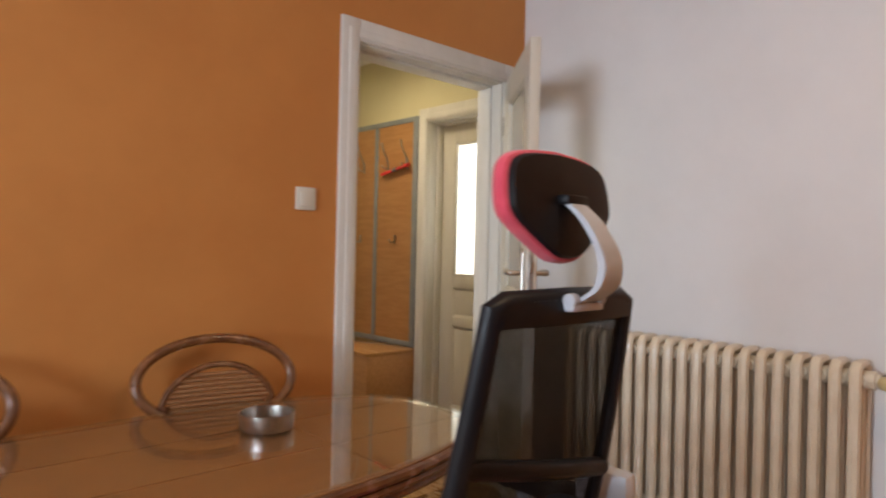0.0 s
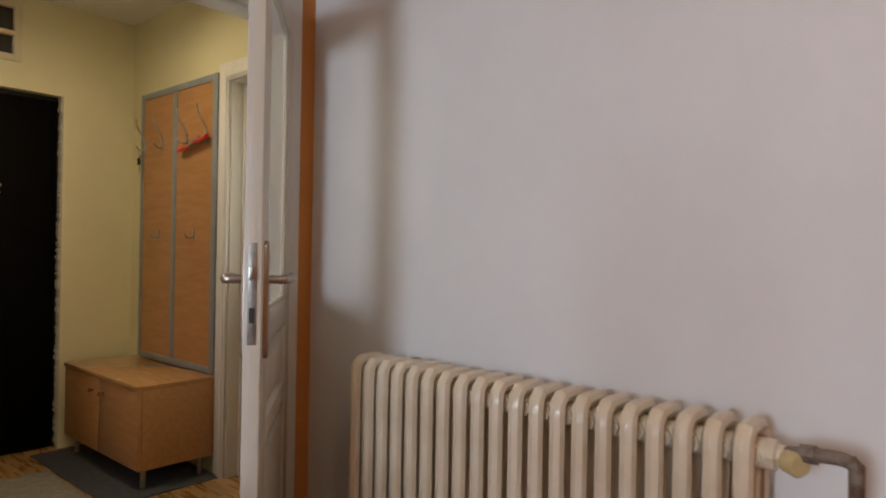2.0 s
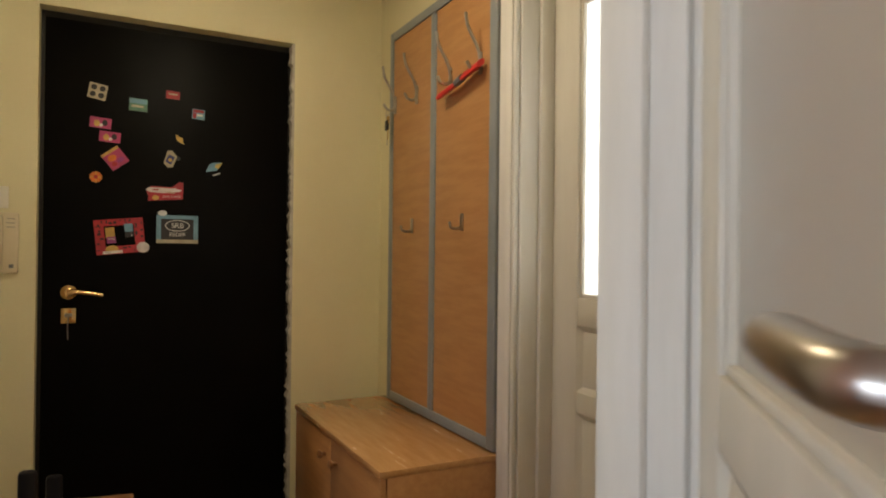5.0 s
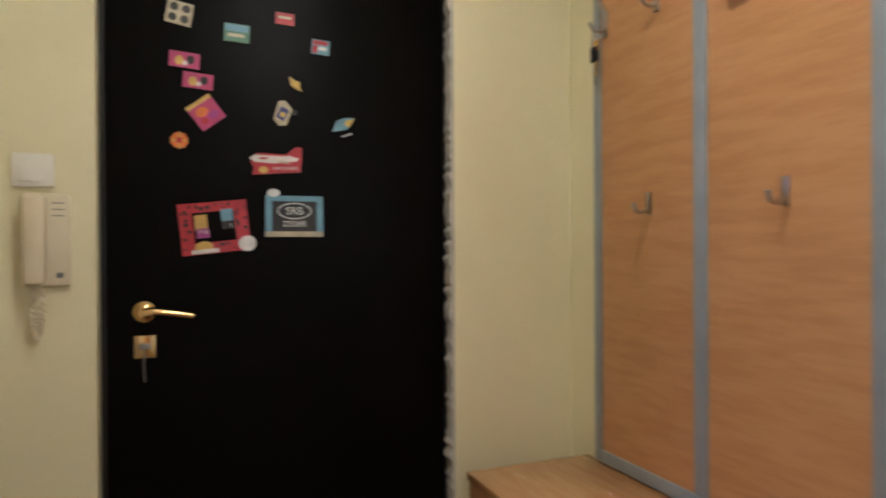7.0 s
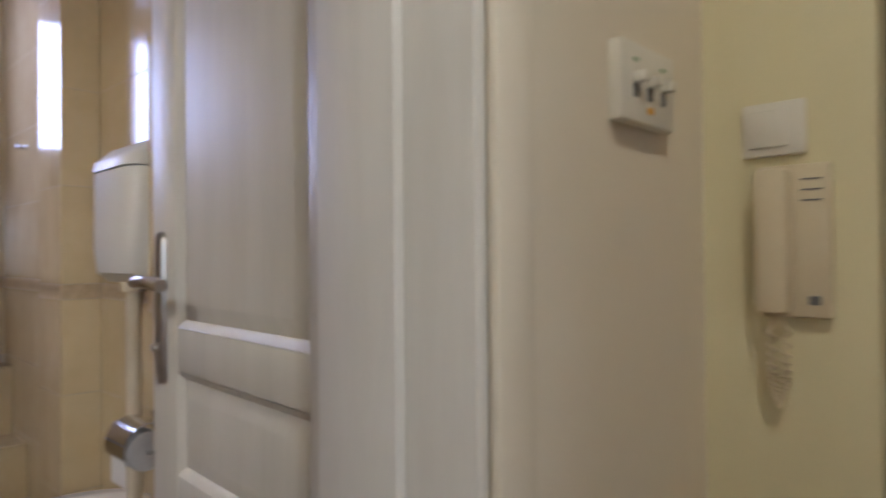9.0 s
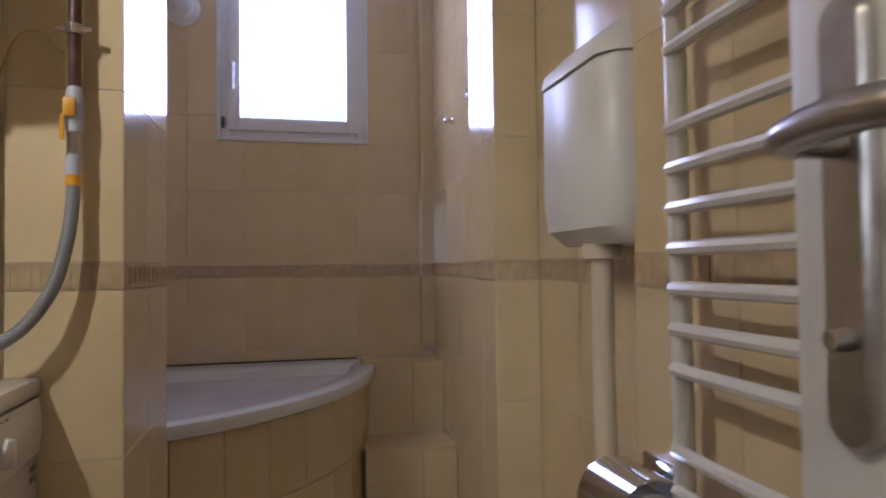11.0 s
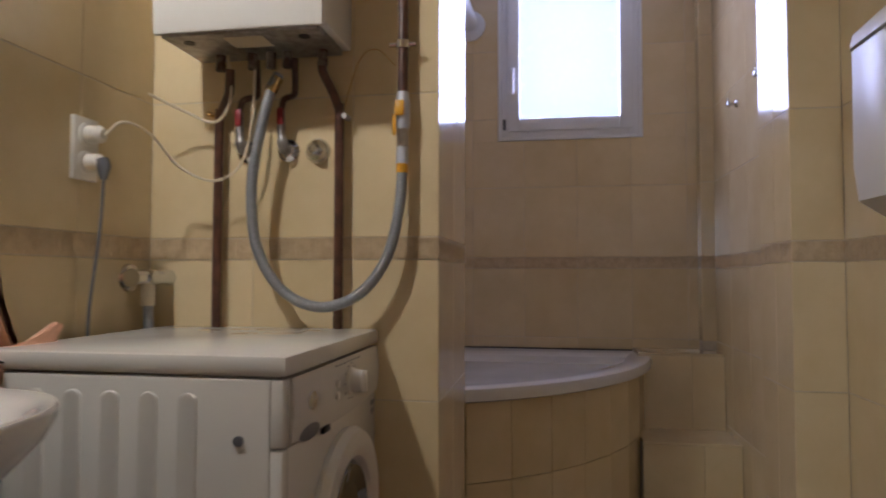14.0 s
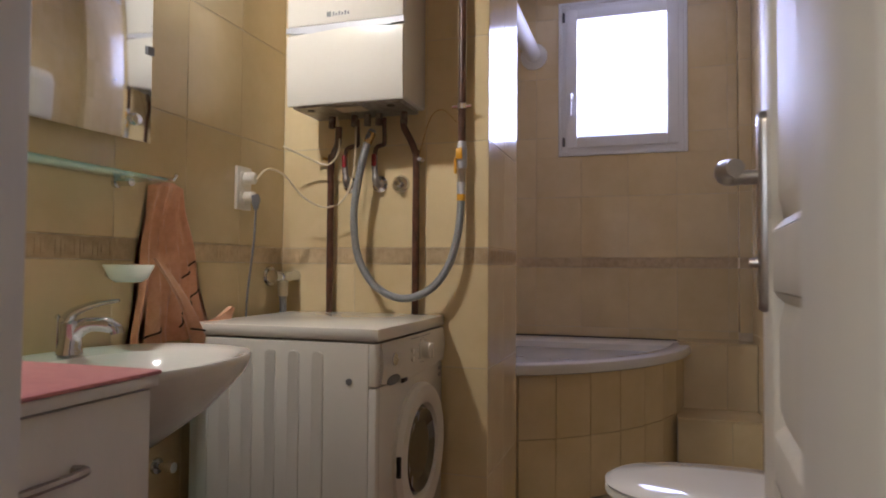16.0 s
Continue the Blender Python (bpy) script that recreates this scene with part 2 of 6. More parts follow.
def mesh_fabric(name):
    """Black net with real gaps between the threads."""
    m = material(name, (0.010, 0.009, 0.010), (0.006, 0.006, 0.007), 9, 0.8, spec=0.12)
    n, link = m.node_tree.nodes, m.node_tree.links
    co, mp = n.new("ShaderNodeTexCoord"), n.new("ShaderNodeMapping")
    mp.inputs["Scale"].default_value = (330, 330, 330)
    link.new(co.outputs["Object"], mp.inputs["Vector"])
    sep = n.new("ShaderNodeSeparateXYZ")
    link.new(mp.outputs["Vector"], sep.inputs[0])
    made = []
    for axis in ("X", "Z"):
        s = n.new("ShaderNodeMath")
        s.operation = "SINE"
        sc = n.new("ShaderNodeMath")
        sc.operation = "MULTIPLY"
        sc.inputs[1].default_value = 6.28 * 1.0
        link.new(sep.outputs[axis], sc.inputs[0])
        link.new(sc.outputs[0], s.inputs[0])
        made.append(s)
    mx = n.new("ShaderNodeMath")
    mx.operation = "MAXIMUM"
    link.new(made[0].outputs[0], mx.inputs[0])
    link.new(made[1].outputs[0], mx.inputs[1])
    gt = n.new("ShaderNodeMath")
    gt.operation = "GREATER_THAN"
    gt.inputs[1].default_value = -0.42
    link.new(mx.outputs[0], gt.inputs[0])
    link.new(gt.outputs[0], n["Principled BSDF"].inputs["Alpha"])
    return m


NET = mesh_fabric("black net fabric")


# ---- shape helpers ----
def thing(name, label, category, m=None, group="", kind=""):
    ob = new(name)
    ob.empty_display_size = 0.05
    ob.matrix_world = m or Matrix.Identity(4)
    return tagged(ob, label, category, group, kind)


def mesh_of(name, bm, mat, sharp=38):
    me = bpy.data.meshes.new(name)
    bm.normal_update()
    bm.to_mesh(me)
    bm.free()
    me.materials.append(mat)
    me.shade_smooth()
    me.set_sharp_from_angle(angle=radians(sharp))
    return me


def part(name, bm, mat, parent, label=""):
    ob = new(name, mesh_of(name, bm, mat))
    ob.parent = parent
    return tagged(ob, label)


def setting(name, bm, mat, label, category):
    return tagged(new(name, mesh_of(name, bm, mat)), label, category, kind="structure")


def pour(bm, src, m=None):
    """Copies the geometry of src into bm."""
    made = {v: bm.verts.new(m @ v.co if m else v.co) for v in src.verts}
    for f in src.faces:
        bm.faces.new([made[v] for v in f.verts])
    src.free()
    return bm


def box(bm, x0, y0, z0, x1, y1, z1, bevel=0.0, seg=2):
    t = bmesh.new()
    bmesh.ops.create_cube(t, size=1, matrix=Matrix.Translation(((x0 + x1) / 2, (y0 + y1) / 2, (z0 + z1) / 2)) @ Matrix.Diagonal((x1 - x0, y1 - y0, z1 - z0, 1)))
    if bevel:
        bmesh.ops.bevel(t, geom=t.edges[:], offset=bevel, segments=seg, affect="EDGES", profile=0.5)
    return pour(bm, t)


def loft(bm, rings, closed=True, caps=(True, True)):
    vs = [[bm.verts.new(p) for p in r] for r in rings]
    k = len(vs[0])
    for a, b in zip(vs, vs[1:]):
        for i in range(k if closed else k - 1):
            j = (i + 1) % k
            bm.faces.new((a[i], a[j], b[j], b[i]))
    if closed and caps[0]:
        bm.faces.new(vs[0][::-1])
    if closed and caps[1]:
        bm.faces.new(vs[-1])
    return bm


def tube(bm, pts, r, n=10, ends=True, flat=1.0):
    pts = [Vector(p) for p in pts]
    rs = r if isinstance(r, (list, tuple)) else [r]
    rs = [float(v) for v in np.interp(np.linspace(0, 1, len(pts)), np.linspace(0, 1, len(rs)), rs)] if len(rs) > 1 else rs * len(pts)
    d = (pts[1] - pts[0]).normalized()
    side = d.orthogonal().normalized()
    rings = []
    for i, p in enumerate(pts):
        a, b = pts[max(i - 1, 0)], pts[min(i + 1, len(pts) - 1)]
        d2 = (b - a).normalized()
        side = (d.rotation_difference(d2) @ side).normalized()
        d = d2
        up = d.cross(side)
        rings.append([p + (side * math.cos(q) + up * math.sin(q) * flat) * rs[i] for q in (2 * math.pi * j / n for j in range(n))])
    return loft(bm, rings, True, (ends, ends))


def curve(pts, k=6):
    """A smooth line through the points."""
    p = [Vector(q) for q in pts]
    p = [p[0] * 2 - p[1]] + p + [p[-1] * 2 - p[-2]]
    out = []
    for a, b, c, d in zip(p, p[1:], p[2:], p[3:]):
        for i in range(k):
            t = i / k
            out.append(0.5 * (2 * b + (c - a) * t + (2 * a - 5 * b + 4 * c - d) * t * t + (3 * b - a - 3 * c + d) * t ** 3))
    return out + [p[-2]]


def cyl(bm, a, b, r, r2=None, n=20):
    a, b = Vector(a), Vector(b)
    return tube(bm, [a, b], [r, r if r2 is None else r2], n)


def lathe(bm, profile, m=None, n=24):
    m = m or Matrix.Identity(4)
    return loft(bm, [[m @ Vector((r * math.cos(2 * math.pi * j / n), r * math.sin(2 * math.pi * j / n), z)) for j in range(n)] for r, z in profile])


def oval(a, b, z, n=48, e=2.0, cx=0.0, cy=0.0):
    out = []
    for j in range(n):
        q = 2 * math.pi * j / n
        c, s = math.cos(q), math.sin(q)
        out.append(Vector((cx + a * math.copysign(abs(c) ** (2 / e), c), cy + b * math.copysign(abs(s) ** (2 / e), s), z)))
    return out


def strip(bm, poly, depth, m):
    """A flat outline in x and z, given thickness along -y."""
    a = [bm.verts.new(m @ Vector((x, 0, z))) for x, z in poly]
    b = [bm.verts.new(m @ Vector((x, -depth, z))) for x, z in poly]
    bm.faces.new(a)
    bm.faces.new(b[::-1])
    for i in range(len(a)):
        j = (i + 1) % len(a)
        bm.faces.new((a[j], a[i], b[i], b[j]))
    return bm


def B():
    return bmesh.new()


def boxes(*rows, bevel=0.0):
    bm = B()
    for r in rows:
        box(bm, *r, bevel=bevel)
    return bm


# ---- structure: living room ----
H_ROOM, H_HALL, H_BATH = 2.72, 2.53, 2.74
FZ = 0.10  # floor of the living room and the hall; the bathroom floor lies at 0
setting("wall_north", boxes((-3.3, 2.28, 0, 1.39, 2.33, H_ROOM), (2.26, 2.28, 0, 2.405, 2.33, H_ROOM), (1.39, 2.28, 2.05, 2.26, 2.33, H_ROOM)),
        ORANGE, "orange painted wall with a white framed doorway", "wall")
setting("wall_east", boxes((2.40, 0.53, 0, 2.55, 2.28, H_ROOM)), WHITE_WALL, "white painted wall behind the radiator", "wall")
setting("wall_east_orange", boxes((2.398, -2.6, 0, 2.55, 0.53, H_ROOM)), ORANGE, "orange painted end of the radiator wall", "wall")
setting("wall_south", boxes((-3.3, -2.75, 0, 2.55, -2.6, H_ROOM)), ORANGE, "plain orange painted back wall", "wall")
setting("wall_west", boxes((-3.35, -2.6, 0, -3.2, -0.2, H_ROOM), (-3.35, 1.1, 0, -3.2, 2.28, H_ROOM), (-3.35, -0.2, 0, -3.2, 1.1, 0.95), (-3.35, -0.2, 2.35, -3.2, 1.1, H_ROOM)),
        WHITE_WALL, "plain white wall with the room's window", "wall")
setting("ceiling_room", boxes((-3.35, -2.75, H_ROOM, 2.55, 2.33, H_ROOM + 0.1)), CEILING, "white living room ceiling", "ceiling")
setting("floor_room", boxes((-3.35, -2.75, -0.12, 2.55, 2.42, FZ - 0.012)), DARK, "screed under the parquet", "floor")

# ---- structure: hall ----
setting("wall_hall_south", boxes((1.0, 2.33, 0, 1.39, 2.43, H_HALL), (2.26, 2.33, 0, 2.67, 2.43, H_HALL), (1.39, 2.33, 2.05, 2.26, 2.43, H_HALL)),
        YELLOW, "pale yellow hall wall round the doorway", "wall")
setting("wall_hall_east", boxes((2.67, 2.325, 0, 2.82, 2.50, H_HALL), (2.67, 3.29, 0, 2.82, 4.5, H_HALL), (2.67, 2.50, 2.05, 2.82, 3.29, H_HALL)),
        YELLOW, "pale yellow hall wall behind the coat rack", "wall")
setting("wall_hall_west", boxes((1.06, 2.43, 0, 1.18, 3.22, H_HALL), (1.06, 3.845, 0, 1.18, 4.5, H_HALL), (1.06, 3.22, 2.04, 1.18, 3.845, H_HALL)),
        CREAM_WALL, "pale cream hall wall with the bathroom doorway", "wall")
setting("wall_hall_north", boxes((1.18, 4.345, 0, 1.40, 4.5, H_HALL), (2.29, 4.345, 0, 2.67, 4.5, H_HALL), (1.40, 4.345, 2.035, 1.80, 4.5, H_HALL),
                                 (2.07, 4.345, 2.035, 2.29, 4.5, H_HALL), (1.80, 4.345, 2.035, 2.07, 4.5, 2.19), (1.80, 4.345, 2.47, 2.07, 4.5, H_HALL)),
        YELLOW, "pale yellow hall wall round the entrance door", "wall")
# Unseen slab that closes the hall; its near black stands for unlit space.
setting("wall_hall_outside", boxes((1.0, 4.62, 0, 2.8, 4.7, H_HALL)), DARK, "unseen dark slab behind the entrance door", "wall")
setting("ceiling_hall", boxes((1.0, 2.33, H_HALL, 2.82, 4.7, H_HALL + 0.1)), CEILING, "white hall ceiling", "ceiling")
setting("floor_hall", boxes((1.062, 2.42, -0.12, 2.82, 4.6, FZ - 0.012)), DARK, "screed under the hall parquet", "floor")
# ragged plaster round the entrance door
bm = B()
rnd = random.Random(4)
for x, s in ((2.29, -1),):
    rings = []
    for i in range(150):
        z = FZ + (2.035 - FZ) * i / 149
        w = 0.007 + 0.010 * rnd.random() ** 2
        rings.append([(x, 4.347, z), (x + s * w, 4.350, z), (x + s * w * (0.6 + 0.6 * rnd.random()), 4.39, z), (x, 4.395, z)])
    loft(bm, rings)
bmesh.ops.recalc_face_normals(bm, faces=bm.faces[:])
setting("trim_entrance_plaster", bm, PLASTER, "ragged bare plaster edge round the entrance door", "trim")

# ---- structure: room behind the glazed hall door ----
# Unseen box, added so that the frosted glass is lit from behind.
setting("wall_far_room", boxes((2.82, 1.2, -0.02, 5.1, 1.3, 2.6), (2.82, 4.1, -0.02, 5.1, 4.2, 2.6), (5.0, 1.3, -0.02, 5.1, 4.1, 2.6)), WHITE_WALL, "unseen plain white walls of the next room", "wall")
setting("ceiling_far_room", boxes((2.82, 1.2, 2.6, 5.1, 4.2, 2.7)), CEILING, "unseen white ceiling of the next room", "ceiling")
setting("floor_far_room", boxes((2.82, 1.2, -0.12, 5.1, 4.2, FZ - 0.005)), PARQUET, "unseen parquet floor of the next room", "floor")

# ---- structure: bathroom (faces of the tile bed, tiles come last) ----
TB = 0.0016
wall_bath_south = setting("wall_bath_south", boxes((-0.86, 2.33, 0, 1.06, 2.40 - TB, H_BATH)), GROUT, "beige tiled bathroom wall behind the basin", "wall")
wall_bath_pier = setting("wall_bath_pier", boxes((-1.36 + TB, 2.33, 0, -0.848 - TB, 3.21 - TB, H_BATH)), GROUT, "beige tiled pier that carries the boiler", "wall")
wall_bath_nib = setting("wall_bath_nib", boxes((-1.44 + TB, 4.16 + TB, 0, -1.17 - TB, 4.30, H_BATH)), GROUT, "narrow tiled pier beside the bath", "wall")
wall_bath_north = setting("wall_bath_north", boxes((-2.85, 4.30 + TB, 0, -0.37, 4.45, H_BATH)), GROUT, "tiled bathroom wall behind the cistern", "wall")
wall_bath_box = setting("wall_bath_box", boxes((-0.37 + TB, 4.16 + TB, 0, 1.06, 4.45, H_BATH)), GROUT, "tiled boxed-in wall beside the toilet", "wall")
wall_bath_alcove_south = setting("wall_bath_alcove_south", boxes((-2.85, 2.5, 0, -1.36 + TB, 2.65 - TB, H_BATH)), GROUT, "tiled end wall of the bath alcove", "wall")
wall_bath_west = setting("wall_bath_west", boxes((-2.85, 2.5, 0, -2.70 - TB, 3.236, H_BATH), (-2.85, 3.95, 0, -2.70 - TB, 4.45, H_BATH), (-2.85, 3.236, 0, -2.70 - TB, 3.95, 1.74),
                                                (-2.85, 3.236, 2.66, -2.70 - TB, 3.95, H_BATH)), GROUT, "beige tiled bathroom wall with the window", "wall")
wall_bath_east = setting("wall_bath_east", boxes((0.95 + TB, 2.33, 0, 1.06, 3.22, H_BATH), (0.95 + TB, 3.845, 0, 1.06, 4.45, H_BATH), (0.95 + TB, 3.22, 2.04, 1.06, 3.845, H_BATH)),
                         GROUT, "tiled bathroom wall round the door", "wall")
wall_bath_chase = setting("wall_bath_chase", boxes((-2.70 - TB, 4.235 + TB, 0.6, -2.62 - TB, 4.31, H_BATH)), GROUT, "tiled pipe chase in the alcove corner", "wall")
setting("ceiling_bath", boxes((-2.85, 2.33, H_BATH, 1.06, 4.45, H_BATH + 0.1)), CEILING, "white bathroom ceiling", "ceiling")
floor_bath = setting("floor_bath", boxes((-2.85, 2.33, -0.12, 1.06, 4.45, -0.012)), GROUT, "reddish brown tiled bathroom floor", "floor")


# ---- windows ----
def window(name, label, m, w, h, handle):
    """Plastic casement: fixed frame, sash, pane, sill. Local x along the wall, y into the room, z up from the sill."""
    ob = thing(name, label, "window", m, kind="structure")
    part("window_frame", boxes((0, -0.05, 0, 0.045, 0, h), (w - 0.045, -0.05, 0, w, 0, h), (0.045, -0.05, 0, w - 0.045, 0, 0.045), (0.045, -0.05, h - 0.045, w - 0.045, 0, h), bevel=0.004), UPVC, ob)
    a = 0.03
    sash = part("sash", boxes((a, -0.04, a, a + 0.065, 0.016, h - a), (w - a - 0.065, -0.04, a, w - a, 0.016, h - a),
                              (a + 0.065, -0.04, a, w - a - 0.065, 0.016, a + 0.065), (a + 0.065, -0.04, h - a - 0.065, w - a - 0.065, 0.016, h - a), bevel=0.005), UPVC, ob)
    pane = part("pane", boxes((a + 0.06, -0.02, a + 0.06, w - a - 0.06, -0.012, h - a - 0.06)), CLEAR, ob, "bright pane of glass")
    pane.visible_shadow = False
    bm = B()
    hx = a + 0.03 if handle < 0 else w - a - 0.03
    box(bm, hx - 0.012, 0.016, h * 0.33, hx + 0.012, 0.03, h * 0.33 + 0.07, 0.004)
    tube(bm, curve([(hx, 0.025, h * 0.33 + 0.05), (hx, 0.06, h * 0.33 + 0.045), (hx, 0.065, h * 0.33 - 0.01), (hx, 0.06, h * 0.33 - 0.08)]), 0.008, 8)
    part("window_handle", bm, UPVC, sash)
    bm = B()
    for z in (0.04, h - 0.10):
        cyl(bm, (w - 0.012, 0.006, z), (w - 0.012, 0.006, z + 0.055), 0.008, n=10)
    part("hinge", bm, GREY_PLASTIC, ob, "dark hinge pins")
    part("window_trim", boxes((-0.02, -0.06, -0.02, 0, 0.008, h + 0.02), (w, -0.06, -0.02, w + 0.02, 0.008, h + 0.02), (0, -0.06, -0.02, w, 0.008, 0), (0, -0.06, h, w, 0.008, h + 0.02), bevel=0.003), UPVC, ob)
    return ob


window("window_1", "white plastic casement window with overcast daylight behind it", pose(-2.70, 3.95, 1.74, 0, 0, -90), 0.714, 0.92, 1)
window("window_2", "white plastic living room window", pose(-3.2, 1.1, 0.95, 0, 0, -90), 1.3, 1.4, -1)


# ---- doors ----
def door_frame(name, label, w, h, depth, m, side=0.085, lining=0.018, far=None):
    """Lining and casings of a doorway. Local x across the opening, y through the wall from 0 to depth."""
    ob = thing(name, label, "door frame", m, kind="structure")
    part("lining", boxes((0, 0.002, 0, lining, depth - 0.002, h), (w - lining, 0.002, 0, w, depth - 0.002, h), (lining, 0.002, h - lining, w - lining, depth - 0.002, h),
                         (lining, depth * 0.42, 0, lining + 0.014, depth - 0.002, h - lining), (w - lining - 0.014, depth * 0.42, 0, w - lining, depth - 0.002, h - lining),
                         (lining + 0.014, depth * 0.42, h - lining - 0.014, w - lining - 0.014, depth - 0.002, h - lining), bevel=0.003), CASING, ob)
    for y0, y1 in ((-0.016, 0.0), (depth, depth + 0.016)):
        s = -1 if y0 < 0 else 1
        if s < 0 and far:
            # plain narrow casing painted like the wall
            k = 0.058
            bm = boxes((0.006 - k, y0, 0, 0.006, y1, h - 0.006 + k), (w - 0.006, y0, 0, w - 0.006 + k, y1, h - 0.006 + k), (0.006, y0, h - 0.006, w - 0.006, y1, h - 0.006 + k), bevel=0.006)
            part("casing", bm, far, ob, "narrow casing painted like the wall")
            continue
        bm = boxes((0.012 - side, y0, 0, 0.012, y1, h - 0.012 + side), (w - 0.012, y0, 0, w - 0.012 + side, y1, h - 0.012 + side), (0.012, y0, h - 0.012, w - 0.012, y1, h - 0.012 + side), bevel=0.004)
        ya, yb = (y0 - 0.006, y0) if s < 0 else (y1, y1 + 0.006)
        for r in ((0.012 - side * 0.62, ya, 0, 0.012 - side * 0.12, yb, h - 0.02 + side * 0.6), (w - 0.012 + side * 0.12, ya, 0, w - 0.012 + side * 0.62, yb, h - 0.02 + side * 0.6),
                  (0.012 - side * 0.12, ya, h - 0.012 + side * 0.12, w - 0.012 + side * 0.12, yb, h - 0.02 + side * 0.6)):
            box(bm, *r, bevel=0.0025)
        part("casing", bm, CASING, ob)
    return ob


def lever(parent, x, y, z, s, along, mat, plate=(0.12, 0.16), turn=False):
    """Long back plate with a bent lever. s: side of the leaf; along: way in x that the grip points."""
    bm = B()
    rings = []
    for t, k in ((0, 1.0), (0.006, 1.0), (0.011, 0.8)):
        o = []
        for j in range(24):
            q = 2 * math.pi * j / 24
            cz = (plate[0] - 0.02 if math.sin(q) > 0 else -plate[1] + 0.02)
            o.append(Vector((x + 0.019 * k * math.cos(q), y + s * t, z + cz + 0.02 * k * math.sin(q))))
        rings.append(o)
    loft(bm, rings)
    bmesh.ops.recalc_face_normals(bm, faces=bm.faces[:])
    hp = part("door_handle", bm, mat, parent, "nickel back plate with a bent lever")
    z += 0.028
    bm = tube(B(), curve([(x, y + s * 0.008, z), (x, y + s * 0.042, z), (x + along * 0.014, y + s * 0.054, z + 0.001), (x + along * 0.07, y + s * 0.056, z + 0.003), (x + along * 0.118, y + s * 0.046, z - 0.003)], 5), [0.0105] * 5 + [0.0115] * 16, 12)
    part("grip", bm, mat, hp)
    if turn:
        part("thumb_turn", cyl(B(), (x, y + s * 0.008, z - 0.12), (x, y + s * 0.022, z - 0.12), 0.008, 0.006, 12), mat, hp)


def panel_leaf(name, label, m, w, h, top_glass, mat=DOOR_PAINT, handle_z=1.12, lever_mat=STEEL, foot=FZ + 0.008):
    """Panelled leaf. Local x from the hinge, y is its thickness, z up."""
    t, st = 0.02, 0.118
    ob = thing(name, label, "door", m, kind="structure")
    rails = (foot, foot + 0.13, 0.745, 0.805, 0.988, 1.066, h - 0.12, h)
    bm = boxes((0, -t, rails[0], st, t, h), (w - st, -t, rails[0], w, t, h), bevel=0.003)
    for z0, z1 in zip(rails[::2], rails[1::2]):
        box(bm, st, -t + 0.0005, z0, w - st, t - 0.0005, z1, 0.003)
    part("leaf", bm, mat, ob)
    for (z0, z1), glass in zip(((foot + 0.13, 0.745), (0.805, 0.988), (1.066, h - 0.12)), (False, False, top_glass)):
        if glass:
            glass_pane = part("pane", boxes((st, -0.003, z0, w - st, 0.003, z1)), FROST, ob, "frosted glass pane")
            glass_pane.visible_shadow = False
            part("glazing_bead", boxes((st, -0.013, z0, st + 0.012, 0.013, z1), (w - st - 0.012, -0.013, z0, w - st, 0.013, z1), (st + 0.012, -0.013, z0, w - st - 0.012, 0.013, z0 + 0.012),
                                       (st + 0.012, -0.013, z1 - 0.012, w - st - 0.012, 0.013, z1), bevel=0.003), mat, ob)
        else:
            bm = B()
            for s in (-1, 1):
                ring = lambda d, y: [(st + d, s * y, z0 + d), (w - st - d, s * y, z0 + d), (w - st - d, s * y, z1 - d), (st + d, s * y, z1 - d)]
                loft(bm, [ring(0, 0.019), ring(0.008, 0.014), ring(0.014, 0.0075), ring(0.040, 0.0165), ring(0.043, 0.017)], True, (False, True))
            bmesh.ops.recalc_face_normals(bm, faces=bm.faces[:])
            part("panel", bm, mat, ob)
    for s in (-1, 1):
        lever(ob, w - 0.055, s * t, handle_z, s, -1, lever_mat, turn=not top_glass)
    bm = boxes((w, -0.010, handle_z - 0.12, w + 0.0025, 0.010, handle_z + 0.115), bevel=0.001)
    fp = part("lock_plate", bm, OLD_STEEL, ob, "dull steel lock face plate")
    part("latch", boxes((w + 0.0025, -0.007, handle_z + 0.03, w + 0.011, 0.007, handle_z + 0.062), bevel=0.002), STEEL, fp)
    part("bolt_slot", boxes((w + 0.0025, -0.006, handle_z - 0.07, w + 0.0035, 0.006, handle_z - 0.035)), DARK, fp)
    bm = B()
    for z in (0.30, h - 0.25):
        cyl(bm, (-0.006, -t - 0.004, z), (-0.006, -t - 0.004, z + 0.09), 0.008, n=10)
    part("hinge", bm, STEEL, ob)
    return ob


door_frame("door_frame_1", "white painted frame of the living room doorway", 0.87, 2.05, 0.15, pose(1.39, 2.28, 0))
door_frame("door_frame_2", "white painted frame of the glazed hall door", 0.79, 2.05, 0.15, pose(2.67, 3.29, 0, 0, 0, -90))
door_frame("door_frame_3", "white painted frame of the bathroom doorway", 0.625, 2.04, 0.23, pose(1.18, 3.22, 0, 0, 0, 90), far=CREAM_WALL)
panel_leaf("door_1", "white panelled door with frosted glass standing open against the radiator wall", pose(2.262, 2.25, 0, 0, 0, -131), 0.70, 2.03, True, handle_z=1.125)
panel_leaf("door_2", "white panelled hall door with frosted glass, closed", pose(2.80, 3.266, 0, 0, 0, -90), 0.74, 2.02, True)
panel_leaf("door_3", "white panelled bathroom door standing wide open", pose(0.985, 3.874, 0, 0, 0, 176.5), 0.68, 2.01, False, handle_z=1.118, foot=0.03)

